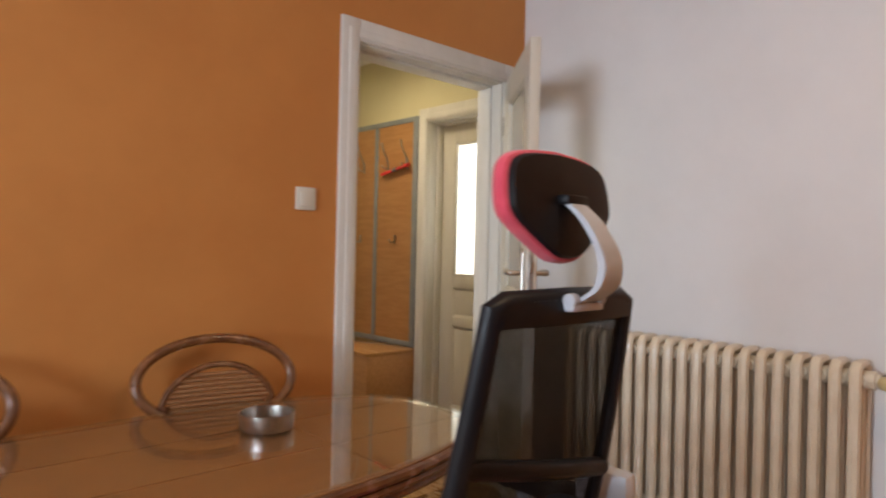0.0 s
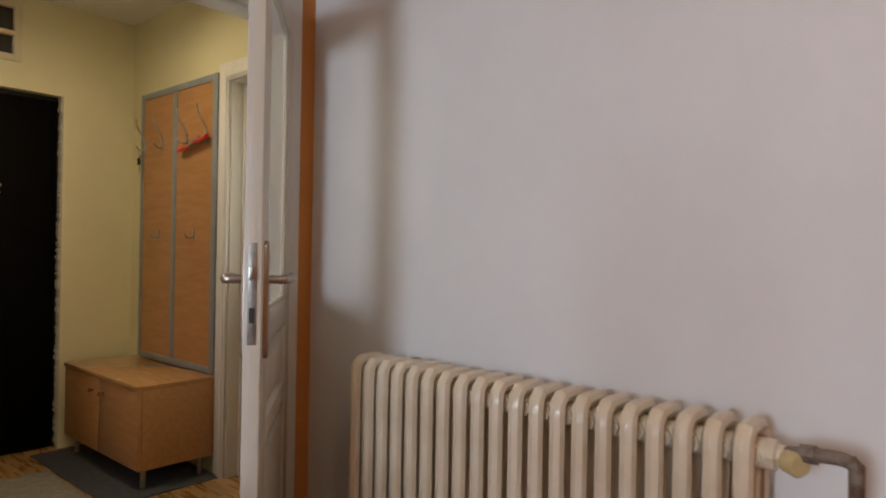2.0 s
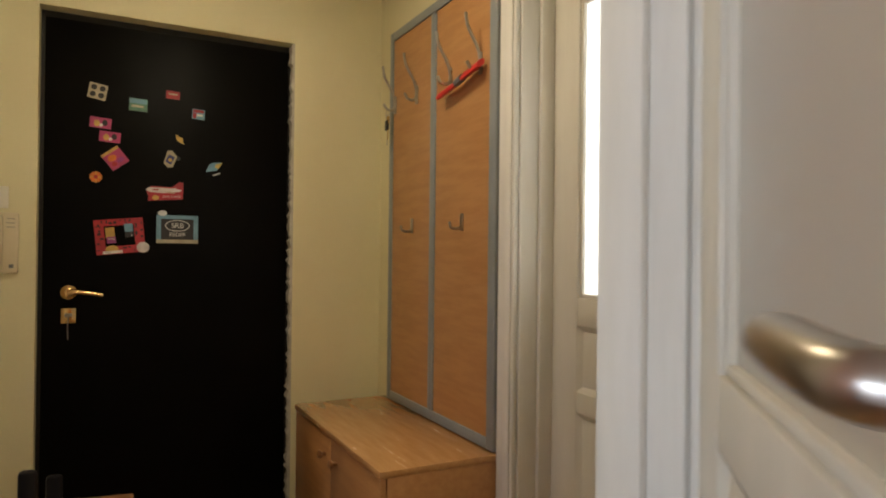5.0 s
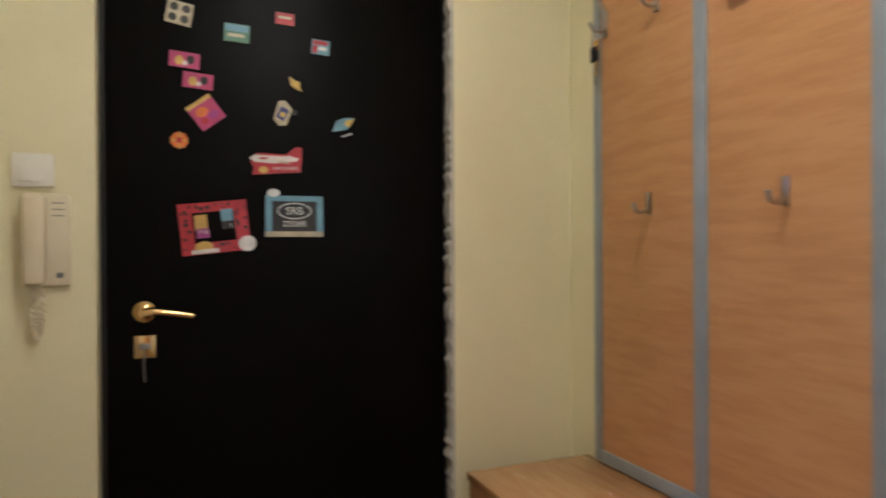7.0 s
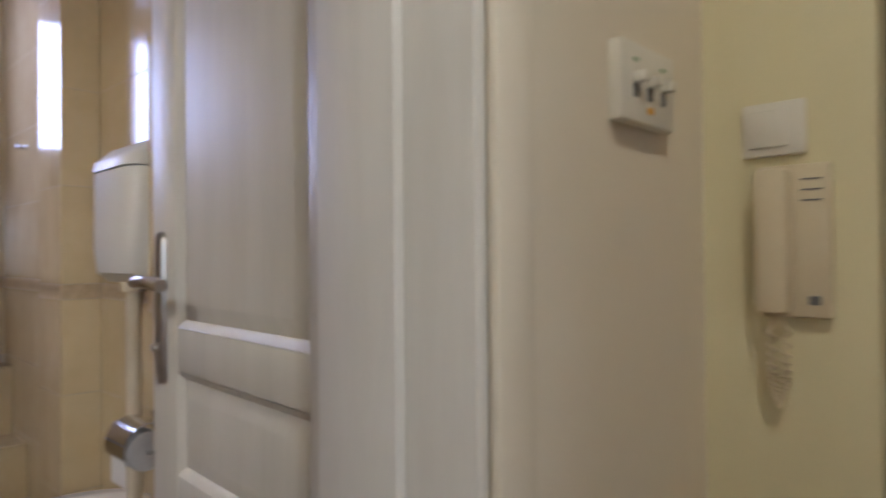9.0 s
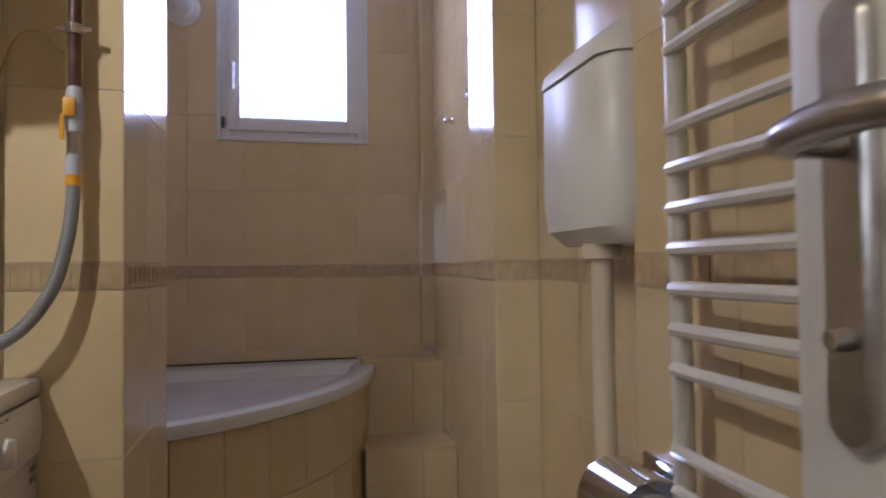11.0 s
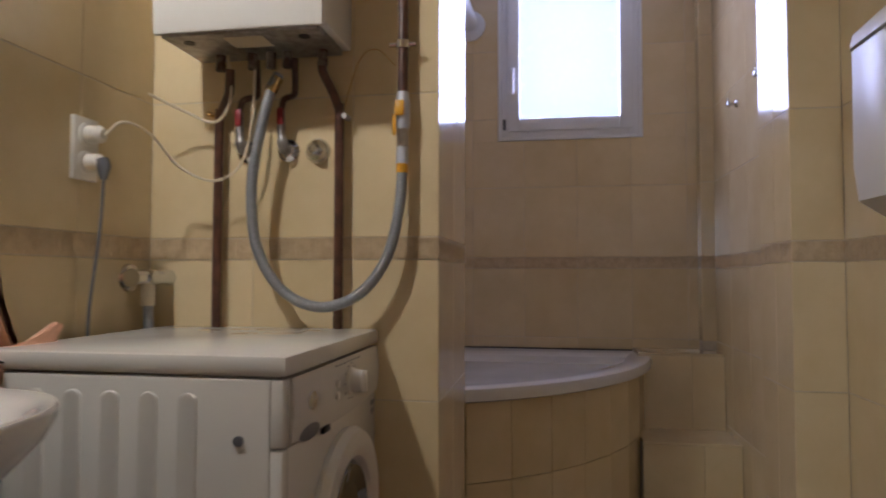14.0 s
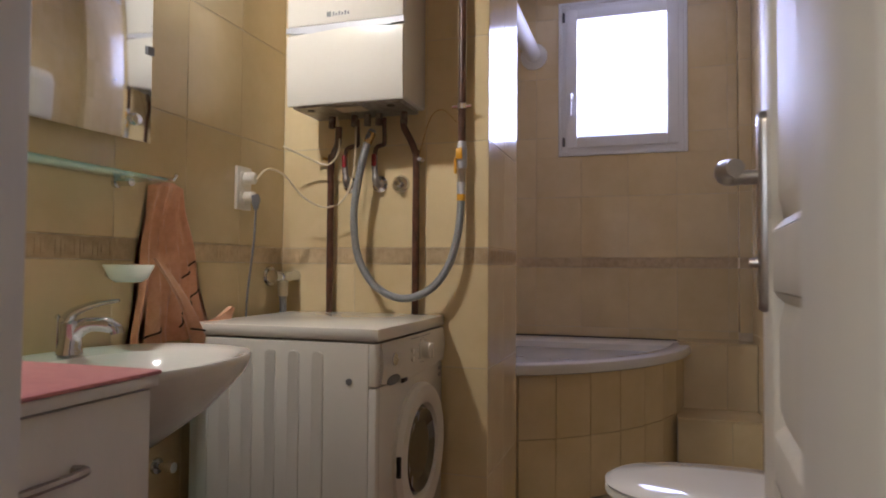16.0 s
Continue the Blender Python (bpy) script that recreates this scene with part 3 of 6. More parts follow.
# strike plates on the free jamb of the bathroom door
sp = thing("strike_plate", "dark steel strike plates set in the bathroom door jamb", "strike plate", pose(0.985, 3.2385, 1.05))
bm = B()
box(bm, -0.013, 0, -0.13, 0.013, 0.003, 0.14, 0.001)
part("plate", bm, OLD_STEEL, sp)
for z in (-0.07, 0.05):
    part("slot", boxes((-0.007, 0.003, z, 0.007, 0.0045, z + 0.045)), DARK, sp)

# entrance door
ed = thing("door_4", "black entrance door covered with fridge magnets, closed", "door", pose(1.402, 4.40, 0), kind="structure")
part("leaf", boxes((0.012, 0, FZ + 0.006, 0.876, 0.045, 2.012), bevel=0.003), BLACK_DOOR, ed)
part("edge_frame", boxes((0.0, 0.006, FZ, 0.012, 0.06, 2.034), (0.876, 0.006, FZ, 0.888, 0.06, 2.034), (0.012, 0.006, 2.012, 0.876, 0.06, 2.034)), DARK, ed)
bm = B()
lathe(bm, [(0.026, 0), (0.026, 0.006), (0.02, 0.012), (0.012, 0.016), (0.011, 0.04)], pose(0.095, 0, 1.032, 90, 0, 0))
rose = part("door_handle", bm, BRASS, ed, "polished brass lever handle")
part("grip", tube(B(), curve([(0.095, -0.038, 1.032), (0.12, -0.046, 1.035), (0.16, -0.046, 1.03), (0.205, -0.044, 1.022)]), [0.011] * 7 + [0.009] * 12, 12, flat=0.8), BRASS, rose)
lk = part("lock_rosette", boxes((0.072, -0.006, 0.92, 0.12, 0, 0.975), bevel=0.002), BRASS, ed, "square brass lock plate")
bm = cyl(B(), (0.096, -0.006, 0.95), (0.096, -0.022, 0.95), 0.006, n=10)
box(bm, 0.084, -0.026, 0.944, 0.108, -0.022, 0.958, 0.002)
part("key", bm, OLD_STEEL, lk)
part("key_ring", tube(B(), [(0.096, -0.024, 0.945), (0.094, -0.022, 0.91), (0.096, -0.02, 0.865)], 0.002, 6), OLD_STEEL, lk)
bm = B()
for z in (0.25, 1.02, 1.72):
    cyl(bm, (0.885, -0.008, z), (0.885, -0.008, z + 0.12), 0.009, n=10)
part("hinge", bm, DARK, ed)

# vent above the entrance door
vent = thing("transom_vent", "cream framed transom window with dark panes above the entrance door", "vent window", pose(1.80, 4.345, 2.19))
part("frame", boxes((-0.015, -0.008, -0.015, 0.022, 0.05, 0.295), (0.248, -0.008, -0.015, 0.285, 0.05, 0.295), (0.022, -0.008, -0.015, 0.248, 0.05, 0.02), (0.022, -0.008, 0.118, 0.248, 0.05, 0.142),
                    (0.022, -0.008, 0.262, 0.248, 0.05, 0.295), bevel=0.003), CREAM, vent)
for z in (0.02, 0.142):
    part("pane", boxes((0.022, 0.02, z, 0.248, 0.026, z + (0.098 if z < 0.1 else 0.12))), material("dark glass", (0.014, 0.016, 0.014), None, 6, 0.05, coat=1.0), vent, "dark reflecting pane")

# ---- living room: radiator ----
def radiator():
    ob = thing("radiator", "cream enamelled cast iron column radiator under the white wall", "radiator", pose(2.297, 0.754, 0.007))
    p = 0.0565
    path = [(-0.054, 0, z) for z in (0.28, 0.5, 0.72)] + [(-0.054, 0, 0.852), (-0.051, 0, 0.880), (-0.038, 0, 0.894), (0.0, 0, 0.897), (0.038, 0, 0.894), (0.051, 0, 0.880), (0.054, 0, 0.852)] + [(0.054, 0, z) for z in (0.72, 0.5, 0.28)]
    path = path + [(0.051, 0, 0.235), (0.034, 0, 0.218), (0, 0, 0.214), (-0.034, 0, 0.218), (-0.051, 0, 0.235), (-0.054, 0, 0.28)]
    bm = tube(B(), path, 0.0165, 8)
    for z in (0.850, 0.27):
        tube(bm, [(-0.035, 0, z), (0.035, 0, z)], 0.022, 8)
        cyl(bm, (0, -p / 2, z), (0, p / 2, z), 0.029, n=14)
    tube(bm, [(0, 0, 0.27), (0, 0, 0.850)], 0.0145, 8)
    bmesh.ops.scale(bm, vec=(1, 1.16, 1), verts=bm.verts[:])
    me = mesh_of("section", bm, RADIATOR)
    for i in range(20):
        s = new("section", me)
        s.parent = ob
        s.location = (0, p * (i + 0.5), 0)
    for y in (0.085, 1.045):
        part("foot", boxes((-0.012, y - 0.012, FZ - 0.007, 0.012, y + 0.012, 0.25), bevel=0.003), RADIATOR, ob)
    nut = part("union_nut", lathe(B(), [(0.026, 0), (0.03, 0.004), (0.03, 0.016), (0.022, 0.02), (0.02, 0.038)], pose(0, 0.0, 0.850, 90, 0, 0), 8), RADIATOR, ob)
    bm = B()
    lathe(bm, [(0.012, 0), (0.022, 0.004), (0.023, 0.03), (0.019, 0.036)], pose(-0.010, -0.036, 0.848, 90, 0, -40), 14)
    part("valve_cap", bm, material("yellowed plastic", (0.62, 0.50, 0.28), (0.52, 0.40, 0.2), 12, 0.4), nut)
    return ob


radiator()
rp = thing("radiator_pipe", "dark old heating pipe with flaked paint, bent down the wall", "pipe", pose(2.27, 0.602, 0))
bm = tube(B(), curve([(0.02, 0.115, 0.868), (0.01, 0.09, 0.874), (0.004, 0.05, 0.879), (0.0, 0.024, 0.880), (0.0, 0.008, 0.872), (0.0, 0.004, 0.845), (0.0, 0.004, 0.5), (0.0, 0.004, FZ)], 4), 0.0125, 10)
part("pipe", bm, RUST, rp)
part("coupling", tube(B(), [(0.010, 0.092, 0.874), (0.006, 0.066, 0.877)], 0.017, 8), RUST, rp)

# ---- living room: office chair ----
def office_chair():
    ob = thing("office_chair", "black mesh office chair with a pink headrest at the dining table", "office chair", pose(0.79, 0.835, 0, 0, 0, 2))
    # local x across the back, y forward, the back leans back a little towards the top
    def bx(z):
        return 0.184 + 0.03 * min(1, max(0, (1.175 - z) / 0.45))

    def by(z):
        return -0.02 + 0.22 * (1.175 - z) - 0.015 * math.sin((1.175 - z) * 5)
    def cx(z):
        return -0.02 * (1.175 - z)

    zs = [1.155 - 0.54 * i / 12 for i in range(13)]
    loop = [(cx(z) - bx(z), by(z), z) for z in zs[::-1]] + [(-bx(1.175) + 0.025, by(1.16), 1.165), (0, by(1.16) - 0.006, 1.167), (bx(1.175) - 0.025, by(1.16), 1.165)] + [(cx(z) + bx(z), by(z), z) for z in zs]
    loop += [(0.12, by(0.61), 0.60), (0, by(0.60), 0.597), (-0.12, by(0.61), 0.60), loop[0]]
    part("back_frame", tube(B(), loop, 0.014, 10, flat=1.3), BLACK_PLASTIC, ob)
    part("net_back", loft(B(), [[(cx(z) - bx(z) + 2 * bx(z) * i / 8, by(z) - 0.004, z) for i in range(9)] for z in zs], False), NET, ob, "see-through black net")
    part("top_bar", loft(B(), [[Vector((x, by(1.16) - 0.012 * (1 - (x / 0.184) ** 2) + dy, z)) for dy, z in ((-0.012, 1.128), (-0.015, 1.145), (-0.009, 1.166), (0.008, 1.166), (0.012, 1.145), (0.010, 1.128))]
                               for x in [-0.18 + 0.36 * i / 12 for i in range(13)]]), BLACK_PLASTIC, ob)
    part("lumbar_bar", tube(B(), curve([(cx(0.9) - bx(0.86) + 0.01, by(0.86) - 0.005, 0.92), (cx(0.9), by(0.86) - 0.02, 0.88), (cx(0.9) + bx(0.86) - 0.01, by(0.86) - 0.005, 0.84)]), 0.017, 10), BLACK_PLASTIC, ob)
    # headrest
    hm = pose(0.0, 0.0, 1.305, -8, 0, 0)
    half = [(0.0, 0.101), (0.07, 0.096), (0.118, 0.084), (0.139, 0.060), (0.145, 0.012), (0.132, -0.016), (0.085, -0.048), (0.04, -0.074), (0.016, -0.08)]
    outline = half + [(-x, z) for x, z in half[:0:-1]]
    fine = [(p.x, p.z) for p in curve([(x, 0, z) for x, z in outline + outline[:1]], 4)][:-1]

    def ring(k, y):
        return [hm @ Vector((x * k, y, z * k)) for x, z in fine]
    cushion = part("headrest", loft(B(), [ring(0.92, -0.006), ring(1.0, -0.001), ring(1.03, 0.010), ring(0.99, 0.022), ring(0.8, 0.030)]), PINK, ob, "pink padded headrest")
    part("shell", loft(B(), [ring(0.62, -0.018), ring(0.91, -0.013), ring(0.955, -0.003)]), BLACK_PLASTIC, cushion, "black plastic shell")
    part("socket", boxes((-0.03, -0.034, 1.316, 0.03, -0.006, 1.332), bevel=0.004), BLACK_PLASTIC, cushion)
    rings = []
    for p, w in zip(curve([(0.0, -0.012, 1.328), (0.002, -0.055, 1.29), (0.003, -0.088, 1.235), (0.003, -0.085, 1.19), (0.002, -0.052, 1.163)], 5), [0.022 + 0.0004 * i for i in range(30)]):
        rings.append([p + Vector((-w, 0.004, 0)), p + Vector((-w, -0.008, 0)), p + Vector((w, -0.008, 0)), p + Vector((w, 0.004, 0))])
    bm = loft(B(), rings)
    bmesh.ops.recalc_face_normals(bm, faces=bm.faces[:])
    arm = part("headrest_arm", bm, LIGHT_GREY, ob, "light grey curved headrest bracket")
    for sx in (-1, 1):
        part("pivot_cap", cyl(B(), (sx * 0.03, -0.05, 1.166), (sx * 0.045, -0.05, 1.166), 0.011, n=16), LIGHT_GREY, arm)
    part("bracket_foot", boxes((-0.044, -0.058, 1.148, 0.044, -0.03, 1.162), bevel=0.004), LIGHT_GREY, arm)
    part("seat", loft(B(), [oval(0.20, 0.20, 0.44, 32, 3.2, 0, 0.26), oval(0.235, 0.235, 0.455, 32, 3.2, 0, 0.26), oval(0.235, 0.235, 0.485, 32, 3.2, 0, 0.26), oval(0.20, 0.20, 0.50, 32, 3.2, 0, 0.26)]), PINK, ob, "pink padded seat")
    part("spine", tube(B(), curve([(0, 0.16, 0.43), (0, 0.02, 0.45), (0, -0.03, 0.6), (0, -0.01, 0.84)]), 0.022, 10), BLACK_PLASTIC, ob)
    for s in (-1, 1):
        arm = part("armrest", boxes((s * 0.25 - 0.03, 0.13, 0.72, s * 0.25 + 0.03, 0.36, 0.76), bevel=0.01), BLACK_PLASTIC, ob)
        part("armrest_post", tube(B(), curve([(s * 0.2, 0.26, 0.45), (s * 0.26, 0.26, 0.5), (s * 0.25, 0.25, 0.73)]), 0.018, 10), LIGHT_GREY, arm)
        part("armrest_bracket", boxes((s * 0.262 - 0.024, 0.0, 0.72, s * 0.262 + 0.024, 0.12, 0.815), bevel=0.016), LIGHT_GREY, arm, "light grey armrest end")
    part("gas_lift", cyl(B(), (0, 0.26, 0.20), (0, 0.26, 0.44), 0.025, n=16), STEEL, ob)
    for i in range(5):
        q = 2 * math.pi * i / 5 + 0.3
        c, s = math.cos(q), math.sin(q)
        leg = part("base_leg", tube(B(), [(0, 0.26, 0.21), (0.14 * c, 0.26 + 0.14 * s, 0.20), (0.27 * c, 0.26 + 0.27 * s, 0.175)], [0.026, 0.02, 0.014], 8), BLACK_PLASTIC, ob)
        part("castor", cyl(B(), (0.27 * c - 0.02 * s, 0.26 + 0.27 * s + 0.02 * c, FZ + 0.03), (0.27 * c + 0.02 * s, 0.26 + 0.27 * s - 0.02 * c, FZ + 0.03), 0.03, n=16), BLACK_PLASTIC, leg)


office_chair()


# ---- living room: table, chairs, ashtray ----
def dining_table():
    ob = thing("dining_table", "oval brown rattan dining table with a glass top", "table", pose(0.42, 1.69, 0))
    a, b, e = 0.89, 0.395, 2.7
    part("tabletop", loft(B(), [oval(a - 0.03, b - 0.03, 0.70, 64, e), oval(a - 0.012, b - 0.012, 0.715, 64, e), oval(a - 0.012, b - 0.012, 0.735, 64, e), oval(a - 0.02, b - 0.02, 0.7425, 64, e)]), TABLE_WOOD, ob)
    g = part("glass_top", loft(B(), [oval(a, b, 0.745, 64, e), oval(a + 0.003, b + 0.003, 0.748, 64, e), oval(a, b, 0.752, 64, e)]), TABLE_GLASS, ob, "clear glass sheet")
    g.visible_shadow = False
    for z, d in ((0.727, 0.004), (0.703, -0.002), (0.68, -0.012)):
        pts = oval(a + d, b + d, z, 64, e)
        part("rim_cane", tube(B(), pts + pts[:1], 0.0125, 8, False), RATTAN, ob)
    for r in ((-a + 0.03, -0.13, a - 0.03, -0.126), (-a + 0.03, 0.126, a - 0.03, 0.13), (0.42, -b + 0.03, 0.424, b - 0.03), (-0.42, -b + 0.03, -0.416, b - 0.03)):
        part("inlay", boxes((r[0], r[1], 0.7426, r[2], r[3], 0.7434)), RATTAN, ob, "dark inlaid line")
    for sx in (-1, 1):
        for sy in (-1, 1):
            part("leg", tube(B(), curve([(sx * 0.52, sy * 0.24, 0.70), (sx * 0.46, sy * 0.2, 0.4), (sx * 0.50, sy * 0.22, FZ)]), 0.022, 10), RATTAN, ob)


dining_table()


def rattan_chair(m):
    ob = thing("rattan_chair", "brown rattan dining chair with an oval hoop back", "chair", m, group="rattan chairs round the table")
    hoop = [(0.235 * math.cos(q), -0.02 - 0.045 * math.sin(q), 0.812 + 0.125 * math.sin(q)) for q in (2 * math.pi * i / 40 for i in range(41))]
    part("back_hoop", tube(B(), hoop, 0.0155, 10), RATTAN, ob)
    arch = [(0.17 * math.cos(q), 0.0, 0.715 + 0.15 * math.sin(q)) for q in (math.pi * i / 20 for i in range(21))]
    part("backrest_arch", tube(B(), arch, 0.010, 8), RATTAN, ob)
    for i in range(9):
        z = 0.715 + 0.015 * i
        w = 0.17 * math.sqrt(max(0, 1 - ((z - 0.715) / 0.15) ** 2))
        part("back_cane", tube(B(), [(-w, 0, z), (0, -0.006, z), (w, 0, z)], 0.0065, 6), CANE, ob)
    part("seat", loft(B(), [oval(0.20, 0.19, 0.42, 32, 2.6, 0, 0.19), oval(0.215, 0.205, 0.435, 32, 2.6, 0, 0.19), oval(0.20, 0.19, 0.45, 32, 2.6, 0, 0.19)]), CANE, ob)
    for sx, sy, top in ((-1, 0, 0.75), (1, 0, 0.75), (-1, 0.36, 0.43), (1, 0.36, 0.43)):
        part("leg", tube(B(), [(sx * 0.18, sy, FZ), (sx * 0.175, sy, 0.4), (sx * 0.155, sy, top)], 0.014, 8), RATTAN, ob)
    return ob


first = rattan_chair(pose(0.80, 2.13, 0, 0, 0, 168))
copy_thing(first, pose(0.025, 2.14, 0, 0, 0, 176))
ash = thing("ashtray", "brushed steel ashtray on the glass table", "ashtray", pose(0.77, 1.765, 0.7525))
part("bowl", lathe(B(), [(0.066, 0), (0.068, 0.003), (0.072, 0.04), (0.072, 0.043), (0.068, 0.043), (0.064, 0.006), (0.001, 0.005)], None, 32), STEEL, ash)
sw = thing("light_switch", "white rocker light switch on the orange wall", "light switch", pose(1.18, 2.28, 1.41))
part("plate", boxes((-0.042, -0.01, -0.042, 0.042, 0, 0.042), bevel=0.005), WHITE_PLASTIC, sw)
part("rocker", boxes((-0.026, -0.015, -0.026, 0.028, -0.01, 0.028), bevel=0.003), WHITE_PLASTIC, sw)

# ---- hall ----
hl = thing("ceiling_lamp", "round opal glass hall ceiling lamp", "ceiling lamp", pose(1.9, 3.35, H_HALL))
part("base", cyl(B(), (0, 0, -0.02), (0, 0, 0), 0.11, n=24), WHITE_PLASTIC, hl)
bowl = part("bowl", lathe(B(), [(0.13, -0.018), (0.135, -0.026), (0.125, -0.045), (0.09, -0.064), (0.045, -0.074), (0.001, -0.076)], None, 32), LAMP_GLASS, hl, "glowing opal glass bowl")
bowl.visible_shadow = False


def coat_rack():
    ob = thing("coat_rack", "tall beech coat rack panel with grey frame and metal hooks", "coat rack", pose(2.668, 3.366, 0))
    z0, z1, w = 0.592, 2.085, 0.826
    for y0, y1 in ((0.042, 0.410), (0.448, w - 0.03)):
        part("board", boxes((-0.016, y0 - 0.004, z0 + 0.03, 0, y1 + 0.004, z1 - 0.03)), BEECH, ob)
    part("frame", boxes((-0.022, 0, z0, 0, 0.042, z1), (-0.022, w - 0.03, z0, 0, w, z1), (-0.022, 0.042, z0, 0, w - 0.03, z0 + 0.034), (-0.022, 0.042, z1 - 0.034, 0, w - 0.03, z1),
                        (-0.0225, 0.41, z0 + 0.034, 0, 0.448, z1 - 0.034), bevel=0.002), GREY_FRAME, ob)
    for y in (0.10, 0.30, 0.57, 0.775):
        bm = tube(B(), curve([(-0.018, y, 1.79), (-0.03, y, 1.765), (-0.055, y, 1.765), (-0.07, y, 1.785)]), 0.0055, 8)
        tube(bm, curve([(-0.018, y, 1.775), (-0.03, y, 1.83), (-0.065, y, 1.89), (-0.075, y, 1.935)]), 0.0055, 8)
        box(bm, -0.024, y - 0.008, 1.75, -0.016, y + 0.008, 1.82, 0.002)
        part("coat_hook", bm, STEEL, ob)
    for y in (0.21, 0.60):
        bm = tube(B(), curve([(-0.018, y, 1.275), (-0.04, y, 1.268), (-0.06, y, 1.272), (-0.066, y, 1.29)]), 0.005, 8)
        box(bm, -0.024, y - 0.007, 1.262, -0.016, y + 0.007, 1.318, 0.002)
        part("small_hook", bm, STEEL, ob)


coat_rack()
st = thing("red_strap", "red folded strap hung over two coat hooks", "strap", pose(2.625, 3.366, 1.745))
part("strap_half", tube(B(), [(0, 0.06, 0.028), (0, 0.16, 0.012), (0, 0.19, 0.006)], [0.02, 0.018, 0.012], 10, flat=0.5), RED, st)
part("strap_half", tube(B(), [(0, 0.19, 0.0), (0, 0.24, -0.005), (0, 0.335, -0.018)], [0.012, 0.017, 0.018], 10, flat=0.5), RED, st)
part("buckle", tube(B(), [(-0.001, 0.172, 0.009), (-0.001, 0.212, 0.001)], 0.0175, 8, flat=0.7), GREY_PLASTIC, st)
ky = thing("keys", "bunch of keys hanging from a coat hook", "keys", pose(2.615, 4.141, 1.62))
part("ring", tube(B(), [(0, 0.014 * math.cos(q), 0.125 + 0.018 * math.sin(q)) for q in (2 * math.pi * i / 16 for i in range(17))], 0.0015, 6), STEEL, ky)
for i, (dy, z, mt) in enumerate(((-0.008, 0.02, BRASS), (0.004, 0.0, STEEL), (0.012, 0.03, STEEL))):
    part("key", boxes((-0.002 + 0.003 * i, dy - 0.004, z, 0.0 + 0.003 * i, dy + 0.004, z + 0.07), (-0.003 + 0.003 * i, dy - 0.011, z + 0.065, 0.001 + 0.003 * i, dy + 0.011, z + 0.095), bevel=0.001), mt, ky)
part("fob", boxes((-0.006, -0.012, 0.06, 0.004, 0.014, 0.10), bevel=0.003), BLACK_PLASTIC, ky)


def bench():
    ob = thing("shoe_bench", "low beech shoe bench with two flap doors on short legs", "shoe bench", pose(2.285, 3.365, 0))
    w, d = 0.88, 0.378
    part("top", boxes((-0.004, -0.004, 0.567, d, w + 0.004, 0.588), bevel=0.0025), BEECH_TOP, ob)
    for pn, r in (("side_panel", (0.02, 0.0, 0.20, d, 0.018, 0.567)), ("side_panel", (0.02, w - 0.018, 0.20, d, w, 0.567)), ("bottom", (0.02, 0.018, 0.20, d, w - 0.018, 0.218)), ("back_panel", (d - 0.012, 0.018, 0.218, d, w - 0.018, 0.567))):
        part(pn, boxes(r, bevel=0.001), BEECH, ob)
    for y0, y1, ky_ in ((0.001, w / 2 - 0.0015, w / 2 - 0.06), (w / 2 + 0.0015, w - 0.001, w / 2 + 0.06)):
        dr = part("door", boxes((0.001, y0, 0.202, 0.018, y1, 0.564), bevel=0.0015), BEECH, ob)
        part("knob", lathe(B(), [(0.007, 0), (0.006, 0.012), (0.014, 0.018), (0.014, 0.024), (0.008, 0.028)], pose(0.001, ky_, 0.50, 0, -90, 0), 14), OLD_WOOD, dr)
    for x, y in ((0.05, 0.05), (d - 0.05, 0.05), (0.05, w - 0.05), (d - 0.05, w - 0.05)):
        part("leg", cyl(B(), (x, y, FZ), (x, y, 0.20), 0.013, n=14), STEEL, ob)


bench()
mat = thing("door_mat", "dark grey rubber mat under the shoe bench", "door mat", pose(2.20, 3.30, FZ))
part("sheet", boxes((-0.06, 0.0, 0, 0.46, 1.0, 0.007), bevel=0.003), DOORMAT, mat)
rug = thing("hall_rug", "worn grey beige rug on the hall parquet", "rug", pose(1.28, 2.66, FZ))
bm = B()
loft(bm, [[(0.0 + 0.012 * math.sin(i * 2.1), 0.11 * i, 0.001), (0.0 + 0.012 * math.sin(i * 2.1), 0.11 * i, 0.009), (0.84 + 0.01 * math.sin(i * 1.3), 0.11 * i, 0.010 + 0.003 * math.sin(i)), (0.84 + 0.01 * math.sin(i * 1.3), 0.11 * i, 0.001)] for i in range(13)])
bmesh.ops.recalc_face_normals(bm, faces=bm.faces[:])
part("sheet", bm, RUG, rug)

cs = thing("wooden_stool", "small dark wooden folding seat standing by the entrance door", "stool", pose(1.50, 3.75, FZ, 0, 0, -10))
part("back_post", boxes((-0.085, -0.03, 0, -0.04, 0.0, 0.50), bevel=0.012), BLACK_PLASTIC, cs)
part("back_post", boxes((-0.085, 0.24, 0, -0.04, 0.27, 0.40), bevel=0.012), BLACK_PLASTIC, cs)
part("arm", boxes((-0.11, -0.02, 0.375, 0.065, 0.02, 0.405), bevel=0.006), OLD_WOOD, cs)
part("seat_slat", boxes((-0.04, 0.0, 0.30, 0.16, 0.25, 0.325), bevel=0.006), OLD_WOOD, cs)
part("brace", tube(B(), [(0.075, -0.01, 0.385), (0.17, -0.01, 0.22), (0.28, -0.01, 0.0)], 0.024, 4, flat=0.7), OLD_WOOD, cs)
part("leg", boxes((0.10, 0.22, 0, 0.13, 0.25, 0.30), bevel=0.006), OLD_WOOD, cs)

